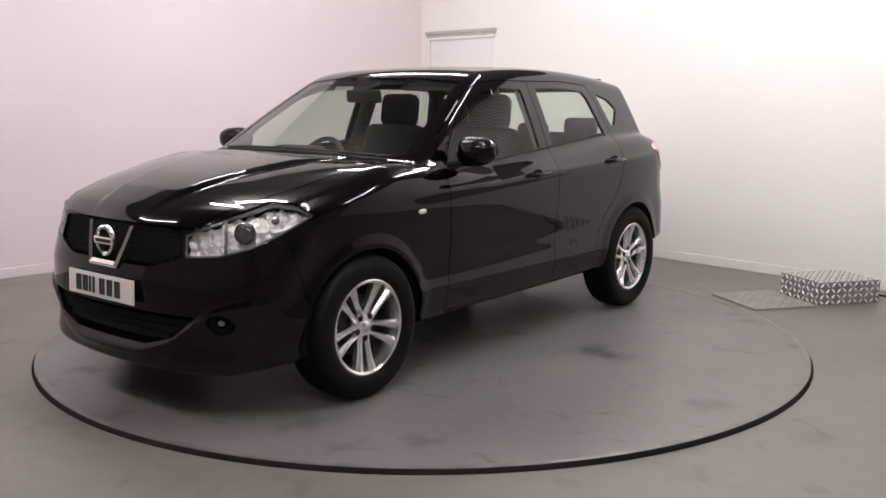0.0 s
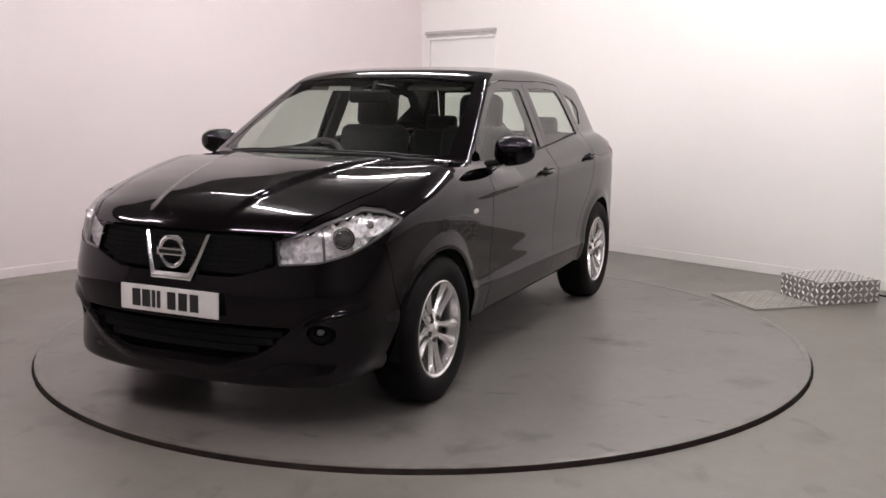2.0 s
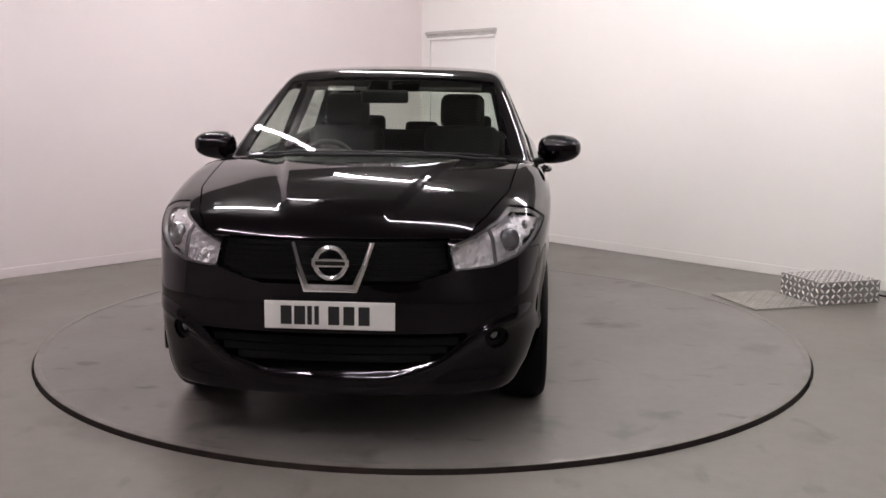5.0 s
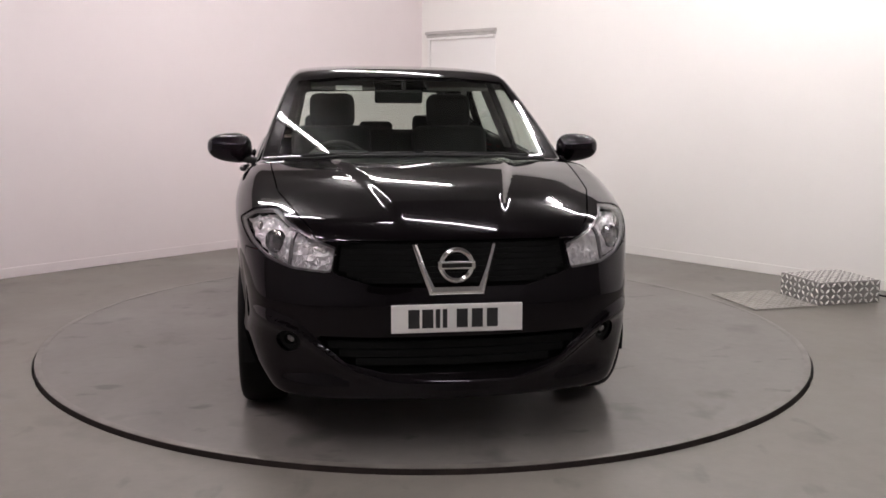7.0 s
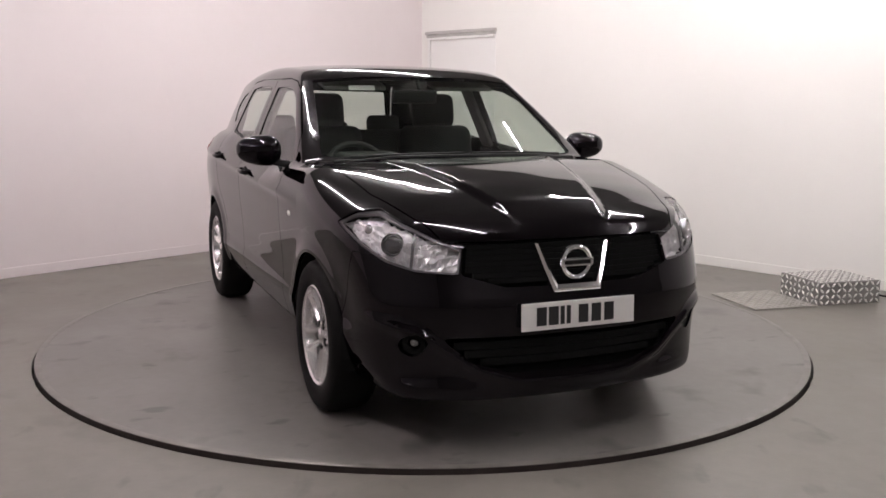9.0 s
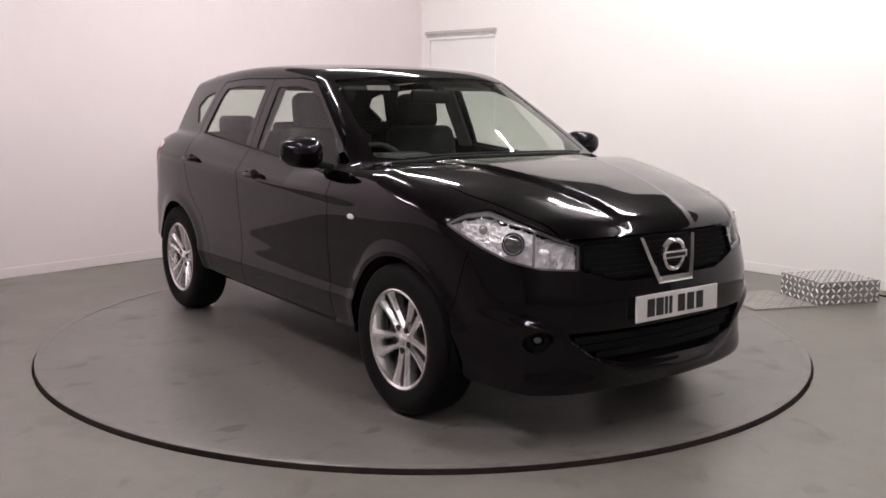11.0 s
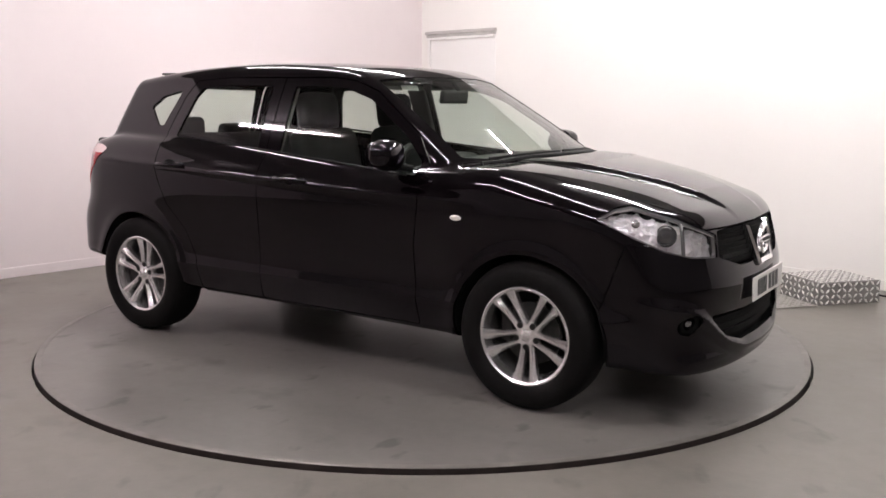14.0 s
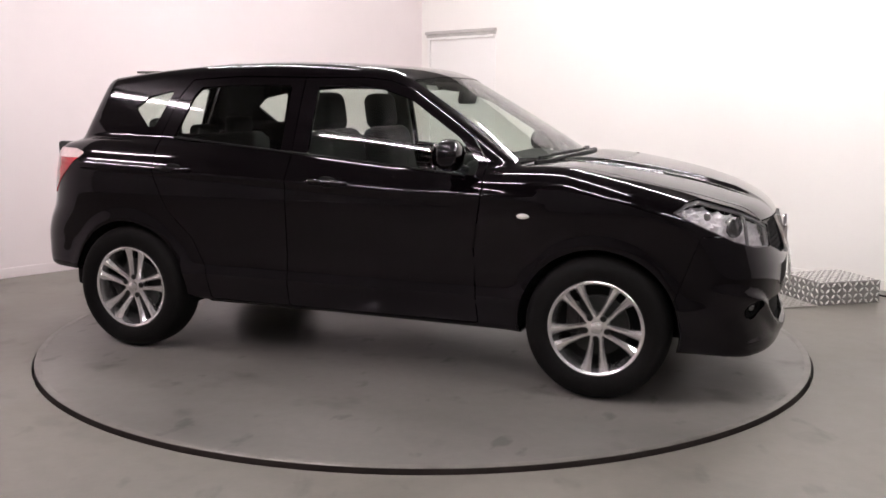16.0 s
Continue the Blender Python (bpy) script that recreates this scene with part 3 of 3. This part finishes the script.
        tl = panel("tail_light", low_, M_RED, car, "red tail light", -0.004, 0.02)
        # pale upper strip: the white light it mirrors is put into its colour
        panel("painted_reflection", high_, M_LAMP_GLARE, tl, "pale upper strip with the white reflection painted in", -0.004, 0.02)
        panel("lamp_housing", red, M_MATT, tl, "dark inner housing", 0.03, 0.01)
        fog, m = cut(m, lambda m: np.maximum(np.hypot(np.abs(Y(m)) - 0.655, Z(m) - 0.452) - 0.047, np.maximum(1.5 - X(m), -s * Y(m))))
        V, N, F = fog
        fl = panel("fog_light", fog, M_MATT, car, "small round fog light in a dark recess", 0.028, -0.028)
        c, nn = Vector(V.mean(0)), Vector(N.mean(0)).normalized()
        q = Matrix.Translation(c - nn * 0.02) @ nn.to_track_quat("Z", "Y").to_matrix().to_4x4()
        b = bmesh.new()
        bmesh.ops.create_uvsphere(b, u_segments=20, v_segments=10, radius=0.019, matrix=q @ Matrix.Diagonal((1, 1, 0.5, 1)))
        part("lamp_lens", b, M_LENS_DARK, fl, "fog lamp lens", True)
        part("bezel", lathe([(0.026, 0.0), (0.046, 0.004), (0.046, 0.012), (0.030, 0.008)], 24, True), M_MATT, fl, "", True, q @ pose(0, 0, 0, 90))
    # front
    ahead = lambda pts, x0, soft=0.008: (lambda m: np.maximum(poly(pts, Y(m), Z(m), soft), x0 - X(m)))
    hole, m = cut(m, ahead(GRILLE, 1.6))
    g = panel("grille", hole, M_MATT, car, "black radiator grille", 0.055, -0.05)
    for z in np.arange(0.70, 0.845, 0.022):
        b = bmesh.new()
        half = np.interp(z, [0.685, 0.735, 0.835], [0.33, 0.455, 0.44])
        line = [(nose_x(y, z) - 0.018, y, z) for y in np.linspace(-half, half, 25)]
        for p, q in zip(line, line[1:]):
            bar(b, p, q, 0.006, 0.02, (0, 0, 1))
        part("slat", b, M_MATT, g)
    for y in np.arange(-0.42, 0.43, 0.042):
        b = bmesh.new()
        bar(b, (nose_x(y, 0.70) - 0.024, y, 0.695), (nose_x(y, 0.84) - 0.024, y, 0.835), 0.006, 0.012, (1, 0, 0))
        part("upright", b, M_MATT, g)
    hole, m = cut(m, ahead(INTAKE, 1.6))
    g2 = panel("lower_intake", hole, M_MATT, car, "dark lower air intake", 0.07, -0.065)
    for z in (0.375, 0.41, 0.445):
        b = bmesh.new()
        half = np.interp(z, [0.34, 0.385, 0.475], [0.28, 0.43, 0.54]) - 0.004
        line = [(nose_x(y, z) - 0.022, y, z) for y in np.linspace(-half, half, 25)]
        for p, q in zip(line, line[1:]):
            bar(b, p, q, 0.012, 0.03, (0, 0, 1))
        part("slat", b, M_MATT, g2)
    pane, m = cut(m, lambda m: np.maximum(poly(SCREEN, Y(m), Z(m), 0.01), 0.12 - X(m)))
    panel("windscreen", pane, M_GLASS, car, "raked clear windscreen", 0.003, 0.005)
    pane, m = cut(m, lambda m: np.maximum(poly(REAR_SCREEN, Y(m), Z(m), 0.02), X(m) + 1.5))
    panel("rear_window", pane, M_GLASS, car, "rear window", 0.003, 0.005)
    # bonnet, front bumper, tailgate
    bonnet, m = cut(m, lambda m: np.maximum(np.maximum(np.abs(Y(m)) - np.interp(X(m), [0.9, 1.2, 1.6, 1.9, 2.2], [0.735, 0.725, 0.69, 0.60, 0.44]), 0.852 - Z(m)), np.maximum(1.045 - 0.30 * Y(m) ** 2 - X(m) + 0.02, 0.852 - Z(m))), 0.0032)
    panel("bonnet", bonnet, M_PAINT, car, "glossy black bonnet with two raised ridges")
    bumper, m = cut(m, lambda m: np.maximum(1.70 - X(m) + 0.35 * np.clip(Z(m) - 0.60, -0.2, 1), Z(m) - 0.80), 0.002)
    panel("front_bumper", bumper, M_PAINT, car, "glossy black front bumper")
    hatch, m = cut(m, lambda m: np.maximum(np.maximum(np.abs(Y(m)) - np.interp(Z(m), [0.6, 1.1, 1.5], [0.52, 0.62, 0.56]), X(m) + 1.55), 0.72 - Z(m)), 0.003)
    panel("tailgate", hatch, M_PAINT, car, "glossy black tailgate")
    panel("body", m, M_PAINT, car, "glossy black bodywork")
    # underside and wheel housings
    b = bmesh.new()
    box(b, pose(0.0, 0, 0.335), 3.9, 1.12, 0.16, 0.03)
    box(b, pose(0.0, 0, 0.34), 1.75, 1.52, 0.12, 0.02)
    part("underbody", b, M_MATT, car, "dark underbody")
    for wx in (WHEEL_X, -WHEEL_X):
        for s in (1, -1):
            b = bmesh.new()
            ring = []
            for k in range(25):
                a = radians(-10 + (197 if wx > 0 else 178) * k / 24)
                cx, cz = wx + 0.388 * math.cos(a), WHEEL_R + 0.388 * math.sin(a)
                ring.append([b.verts.new((cx, s * y, cz)) for y in (0.852, 0.56)])
            for p, q in zip(ring, ring[1:]):
                b.faces.new((p[0], p[1], q[1], q[0]))
            b.faces.new([p[1] for p in ring])
            part("wheel_housing", b, M_MATT, car, "dark wheel housing")
    details(car)
    return tagged(car, "glossy black five-door crossover car standing on the turntable", "car")


def nose_x(y, z):
    """Where the front of the shell lies at that width and height."""
    lo_, hi_ = 1.2, 2.4
    for _ in range(30):
        c = (lo_ + hi_) / 2
        if shell(np.array([c]), np.array([y]), np.array([z]))[0] < 0:
            lo_ = c
        else:
            hi_ = c
    return lo_


def side_y(x, z):
    lo_, hi_ = 0.3, 1.2
    for _ in range(30):
        c = (lo_ + hi_) / 2
        if shell(np.array([x]), np.array([c]), np.array([z]))[0] < 0:
            lo_ = c
        else:
            hi_ = c
    return lo_


def top_z(x, y):
    lo_, hi_ = 0.7, 1.8
    for _ in range(30):
        c = (lo_ + hi_) / 2
        if shell(np.array([x]), np.array([y]), np.array([c]))[0] < 0:
            lo_ = c
        else:
            hi_ = c
    return lo_


def make_wheel(car):
    """A wheel whose outer face looks to +y: tyre, twin-spoke alloy rim, brake disc."""
    w = new("wheel")
    w.parent = car
    R = WHEEL_R
    prof = [(0.222, 0.088), (0.232, 0.099), (0.26, 0.108), (0.295, 0.110), (0.322, 0.102), (0.336, 0.088), (0.343, 0.066), (R, 0.035), (R, -0.035), (0.343, -0.066), (0.336, -0.088), (0.32, -0.104), (0.27, -0.11), (0.222, -0.09)]
    part("tyre", lathe(prof, 72, True), M_RUBBER, w, "black rubber tyre", True)
    rim = part("rim", lathe([(0.205, -0.09), (0.224, -0.088), (0.219, -0.06), (0.20, -0.03), (0.203, 0.055), (0.212, 0.078), (0.213, 0.092), (0.223, 0.099), (0.232, 0.095), (0.229, 0.085), (0.222, 0.075), (0.208, -0.05)], 72, True), M_ALLOY, w, "silver alloy rim with five twin spokes", True)
    for k in range(5):
        for s in (-1, 1):
            b = bmesh.new()
            a = radians(-90 + 72 * k)
            rows = []
            for r, y, off, wd in ((0.040, 0.066, 0.021, 0.0135), (0.075, 0.068, 0.024, 0.0125), (0.12, 0.072, 0.029, 0.0140), (0.165, 0.079, 0.036, 0.0185), (0.200, 0.086, 0.043, 0.0245), (0.219, 0.090, 0.046, 0.031)):
                ring = []
                for t, yy in ((-wd, y - 0.016), (-wd * 0.35, y), (wd * 0.35, y), (wd, y - 0.016), (wd * 0.8, y - 0.05), (-wd * 0.8, y - 0.05)):
                    u, v = r, s * off + t
                    ring.append(b.verts.new((u * math.cos(a) - v * math.sin(a), yy, u * math.sin(a) + v * math.cos(a))))
                rows.append(ring)
            for p, q in zip(rows, rows[1:]):
                for i in range(6):
                    b.faces.new((p[i], p[(i + 1) % 6], q[(i + 1) % 6], q[i]))
            b.faces.new(rows[0])
            b.faces.new(rows[-1][::-1])
            bmesh.ops.recalc_face_normals(b, faces=b.faces)
            part("spoke", b, M_ALLOY, rim)
    part("hub", lathe([(0.0005, 0.074), (0.028, 0.074), (0.031, 0.070), (0.050, 0.069), (0.060, 0.056), (0.060, 0.02)], 40), M_ALLOY, rim, "", True)
    part("centre_cap", lathe([(0.0005, 0.079), (0.022, 0.078), (0.027, 0.074), (0.027, 0.06)], 32), M_ALLOY, rim, "plain round silver cap", True)
    for k in range(5):
        a = radians(-90 + 72 * k)
        b = bmesh.new()
        cyl(b, pose(0.054 * math.cos(a), 0.069, 0.054 * math.sin(a), 90), 0.0145, 0.0145, 0.006, 14)
        part("wheel_nut", b, M_ALLOY_DARK, rim)
    part("brake_disc", lathe([(0.05, -0.01), (0.05, 0.012), (0.145, 0.012), (0.145, -0.01)], 48, True), M_ALLOY_DARK, w, "dull grey brake disc", True)
    b = bmesh.new()
    box(b, pose(0.12, 0.01, 0.03), 0.06, 0.06, 0.15, 0.012)
    part("brake_caliper", b, M_ALLOY_DARK, w)
    part("inner_face", lathe([(0.0005, -0.05), (0.205, -0.05)], 40), M_MATT, w)
    return w


def details(car):
    # wheels
    wh = make_wheel(car)
    wh.matrix_basis = pose(WHEEL_X, WHEEL_Y, WHEEL_R)
    copy_thing(wh, pose(-WHEEL_X, WHEEL_Y, WHEEL_R, 0, 36, 0))
    copy_thing(wh, pose(WHEEL_X, -WHEEL_Y, WHEEL_R, 0, 0, 180))
    copy_thing(wh, pose(-WHEEL_X, -WHEEL_Y, WHEEL_R, 0, 29, 180))
    # front emblem: chrome V, ring and bar
    v = bmesh.new()
    outer = [(-0.172, 0.842), (-0.142, 0.745), (-0.108, 0.650), (0.108, 0.650), (0.142, 0.745), (0.172, 0.842)]
    inner = [(-0.150, 0.842), (-0.121, 0.755), (-0.088, 0.680), (0.088, 0.680), (0.121, 0.755), (0.150, 0.842)]
    rows = []
    for (y0, z0), (y1, z1) in zip(outer, inner):
        x0, x1 = nose_x(y0, z0), nose_x(y1, z1)
        ym, zm = (y0 + y1) / 2, (z0 + z1) / 2
        rows.append([v.verts.new(q) for q in ((x0 - 0.02, y0, z0), (x0 + 0.010, y0 * 0.99, z0 + 0.002), (nose_x(ym, zm) + 0.021, ym, zm), (x1 + 0.012, y1 * 1.01, z1), (x1 - 0.02, y1, z1))])
    for p, q in zip(rows, rows[1:]):
        for k in range(4):
            v.faces.new((p[k], p[k + 1], q[k + 1], q[k]))
    v.faces.new(rows[0])
    v.faces.new(rows[-1][::-1])
    bmesh.ops.recalc_face_normals(v, faces=v.faces)
    part("grille_trim", v, M_CHROME, car, "chrome V-shaped grille bar")
    x = nose_x(0, 0.765) + 0.016
    em = part("emblem", lathe([(0.051, -0.006), (0.052, 0.010), (0.061, 0.016), (0.070, 0.010), (0.071, -0.006)], 48, True), M_CHROME, car, "chrome ring with a plain bar across", True, pose(x, 0, 0.765, 0, 0, -90).copy())
    b = bmesh.new()
    box(b, pose(0, 0.006, 0), 0.150, 0.020, 0.034, 0.005)
    part("emblem_bar", b, M_CHROME, em)
    b = bmesh.new()
    box(b, pose(0, 0.0165, 0), 0.118, 0.003, 0.016, 0.0)
    part("dark_strip", b, M_ALLOY_DARK, em)
    # number plate with bars in place of its characters
    np_ = new("number_plate")
    np_.parent = car
    np_.matrix_basis = pose(2.163, 0, 0.561, 0, -2)
    b = bmesh.new()
    box(b, pose(0, 0, 0), 0.008, 0.52, 0.111, 0.003)
    part("backing", b, M_PLATE, np_, "white reflective plate")
    for y in (-0.172, -0.118, -0.078, -0.050, 0.018, 0.078, 0.138):
        b = bmesh.new()
        wd = 0.018 if y in (-0.078, -0.050) else 0.044
        box(b, pose(0.005, y, 0), 0.002, wd, 0.074)
        part("bar", b, M_CHAR, np_)
    tagged(np_, "white number plate with dark bars")
    for s in (1, -1):
        # mirrors
        mm = new("door_mirror")
        mm.parent = car
        mm.matrix_basis = pose(0.60, s * 0.95, 1.142, 0, 0, s * -6)
        b = bmesh.new()
        bmesh.ops.create_uvsphere(b, u_segments=36, v_segments=20, radius=1)
        for vv in b.verts:
            c = vv.co
            sg = lambda q, p: math.copysign(abs(q) ** p, q)
            yy = sg(c.y, 0.75)
            c.x, c.y, c.z = sg(c.x, 0.9) * (0.085 if c.x > 0 else 0.045), s * yy * 0.115, sg(c.z, 0.75) * (0.076 - 0.012 * yy) + 0.006 * yy
        part("mirror_shell", b, M_PAINT, mm, "glossy black mirror shell", True)
        b = bmesh.new()
        bmesh.ops.create_uvsphere(b, u_segments=28, v_segments=12, radius=1, matrix=pose(-0.046, 0, 0.002) @ Matrix.Diagonal((0.006, 0.098, 0.060, 1)))
        part("mirror_glass", b, M_CHROME, mm, "mirror glass", True)
        b = bmesh.new()
        bar(b, (0.01, s * -0.06, -0.055), (0.05, s * -0.16, -0.075), 0.075, 0.035, (0, 0, 1), 0.012)
        part("mirror_arm", b, M_TRIM, mm)
        # handles
        for x, z in ((-0.06, 0.985), (-0.985, 1.022)):
            y = side_y(x, z)
            hd = new("door_handle")
            hd.parent = car
            hd.matrix_basis = pose(x, s * y, z)
            # nothing is hollowed here: a black pad carries the shade of the hand hollow
            b = bmesh.new()
            bmesh.ops.create_uvsphere(b, u_segments=20, v_segments=12, radius=1, matrix=Matrix.Diagonal((0.055, 0.008, 0.03, 1)))
            part("recess", b, M_MATT, hd, "matt black pad with the hand hollow's shade painted in", True)
            b = tube_path([(-0.10, s * 0.0, 0.004), (-0.085, s * 0.026, 0.004), (-0.03, s * 0.036, 0.003), (0.04, s * 0.036, 0.001), (0.085, s * 0.026, 0), (0.10, 0, 0)], 0.013, 10)
            part("grip", b, M_PAINT, hd, "black pull handle", True)
        # side indicator
        y = side_y(0.96, 0.862)
        b = bmesh.new()
        bmesh.ops.create_uvsphere(b, u_segments=20, v_segments=10, radius=1, matrix=pose(0.96, s * y, 0.862) @ Matrix.Diagonal((0.031, 0.007, 0.0135, 1)))
        si = part("side_indicator", b, M_AMBER, car, "small pale oval side indicator", True)
        # wiper
        b = tube_path([(0.99 - 0.30 * (y * y) + 0.07, y, top_z(1.06 - 0.3 * y * y, y) + 0.010) for y in [s * 0.30 - 0.28 + 0.07 * k for k in range(9)]], 0.0075, 6)
        part("wiper", b, M_TRIM, car, "black windscreen wiper")
        # belt line strip under the windows
        pts_ = [(x, s * (side_y(x, 1.098 - 0.085 * x) + 0.002), 1.098 - 0.085 * x) for x in np.linspace(-1.05, 0.66, 22)]
        part("belt_strip", tube_path(pts_, 0.006, 6), M_TRIM, car, "black strip under the windows")
    # cowl grille below the windscreen
    b = tube_path([(1.105 - 0.33 * y * y, y, top_z(1.105 - 0.33 * y * y, y) + 0.001) for y in np.linspace(-0.66, 0.66, 21)], 0.011, 8)
    part("cowl", b, M_TRIM, car, "black plastic scuttle")
    # aerial
    z = top_z(-1.1, 0)
    b = tube_path([(-1.06, 0, z - 0.004), (-1.09, 0, z + 0.012), (-1.13, 0, z + 0.016)], 0.010, 8)
    part("aerial", b, M_TRIM, car, "stubby black roof aerial base")
    interior(car)


def soft_box(m, sx, sy, sz, bevel):
    b = bmesh.new()
    return box(b, m, sx, sy, sz, bevel, 4)


def interior(car):
    for s in (1, -1):
        st = new("front_seat")
        st.parent = car
        st.matrix_basis = pose(0.05, s * 0.37, 0)
        part("seat_cushion", soft_box(pose(0.05, 0, 0.62, 0, -6), 0.52, 0.50, 0.18, 0.06), M_FABRIC, st, "", True)
        part("seat_back", soft_box(pose(-0.26, 0, 0.93, 0, -14), 0.16, 0.48, 0.62, 0.065), M_FABRIC, st, "", True)
        part("headrest", soft_box(pose(-0.36, 0, 1.325, 0, -8), 0.13, 0.28, 0.22, 0.055), M_FABRIC, st, "rounded dark headrest", True)
        for y in (-0.06, 0.06):
            part("headrest_post", tube_path([(-0.35, y, 1.18), (-0.365, y, 1.28)], 0.007, 8), M_ALLOY_DARK, st)
        tagged(st, "dark fabric front seat")
    rs = new("rear_seat")
    rs.parent = car
    rs.matrix_basis = pose(-1.0, 0, 0)
    part("seat_cushion", soft_box(pose(0.05, 0, 0.62), 0.5, 1.24, 0.18, 0.06), M_FABRIC, rs, "", True)
    part("seat_back", soft_box(pose(-0.28, 0, 0.90, 0, -16), 0.16, 1.24, 0.56, 0.06), M_FABRIC, rs, "", True)
    for y in (-0.40, 0, 0.40):
        part("headrest", soft_box(pose(-0.37, y, 1.215 if y else 1.17), 0.09, 0.25, 0.13, 0.04), M_FABRIC, rs, "", True)
    tagged(rs, "dark fabric rear bench")
    part("dashboard", soft_box(pose(0.80, 0, 0.92, 0, 6), 0.50, 1.36, 0.34, 0.09), M_DASH, car, "dark moulded dashboard", True)
    part("instrument_hood", soft_box(pose(0.60, -0.37, 1.085), 0.16, 0.34, 0.08, 0.035), M_DASH, car, "", True)
    sw = part("steering_wheel", lathe([(0.178 + 0.015 * math.cos(a), 0.015 * math.sin(a)) for a in [2 * math.pi * k / 10 for k in range(10)]], 48, True), M_DASH, car, "dark steering wheel", True, pose(0.44, -0.37, 1.0, 0, 0, 90) @ pose(0, 0, 0, -28, 0, 0))
    b = bmesh.new()
    cyl(b, pose(0, 0, 0, 90), 0.065, 0.055, 0.05, 20)
    box(b, pose(0, 0, 0), 0.34, 0.02, 0.04, 0.006)
    box(b, pose(0, 0, -0.09), 0.04, 0.02, 0.16, 0.006)
    part("hub", b, M_DASH, sw)
    im = part("interior_mirror", soft_box(pose(0.40, -0.03, 1.415, 0, 8), 0.03, 0.27, 0.075, 0.016), M_TRIM, car, "dark interior mirror", True)
    part("stalk", tube_path([(0.41, 0, 1.45), (0.37, 0, 1.50)], 0.012, 8), M_TRIM, im)
    part("cabin_floor", soft_box(pose(-0.2, 0, 0.45), 2.6, 1.4, 0.10, 0.03), M_MATT, car)
    part("centre_console", soft_box(pose(0.2, 0, 0.66), 0.9, 0.2, 0.32, 0.05), M_DASH, car, "", True)
    for s in (1, -1):
        part("load_side_trim", soft_box(pose(-1.62, s * 0.60, 0.84), 0.72, 0.05, 0.60, 0.02), M_DASH, car, "", True)
        part("pillar_trim", soft_box(pose(-0.30, s * 0.685, 1.28, s * 24.5), 0.13, 0.025, 0.40, 0.01), M_HEADLINE, car, "grey pillar trim", True)
        part("sun_visor", soft_box(pose(0.20, s * 0.33, 1.478, 0, 14), 0.16, 0.36, 0.022, 0.009), M_HEADLINE, car, "grey sun visor", True)
    part("headlining", soft_box(pose(-0.75, 0, 1.545), 1.5, 0.96, 0.012, 0.005), M_HEADLINE, car, "grey roof lining")
    part("visor_strip", soft_box(pose(0.288, -0.30, 1.462, 0, 60), 0.03, 0.15, 0.003, 0.001), M_PLATE, car, "small pale strip at the visor")
    part("load_cover", soft_box(pose(-1.62, 0, 1.02), 0.5, 1.15, 0.02, 0.006), M_DASH, car)


CAR = build_car()


# ---- small things on the floor ----
def debris():
    b = bmesh.new()
    bmesh.ops.create_icosphere(b, subdivisions=2, radius=0.012)
    for v in b.verts:
        v.co = Vector((v.co.x * 1.6, v.co.y, v.co.z * 0.5)) * (1 + 0.3 * noise.noise(v.co * 90))
    ob = part("debris", b, M_RIM_DARK, None, "", True, pose(-0.99, 3.62, FLOOR + 0.004))
    return tagged(ob, "small dark chip lying on the floor", "debris")


debris()


def floor_cable():
    pts = [(3.10, 6.90), (3.18, 6.83), (3.25, 6.77), (3.31, 6.69), (3.39, 6.60), (3.52, 6.54), (3.75, 6.56), (4.05, 6.62)]
    ob = part("cable", tube_path([(x, y, FLOOR + 0.006) for x, y in pts], 0.006, 8), M_RUBBER, None, "", True)
    return tagged(ob, "thin black cable lying on the floor behind the step box", "cable")


floor_cable()


def motions():
    """The turntable and the car on it turn steadily together."""
    table_rows, car_rows = [], []
    for k in range(33):
        t = k * 0.5
        yaw = YAW0 + RATE * t + np.interp(t, (0, 2.5, 8, 12.5, 16), (0.08, -0.20, 0.24, 0.0, -0.12))
        m = pose(AXIS.x, AXIS.y, AXIS.z, 0, 0, yaw)
        table_rows.append((t, m))
        car_rows.append((t, m @ pose(OFFSET[0], OFFSET[1], 0)))
    walk(TURNTABLE, table_rows)
    walk(CAR, car_rows)


motions()
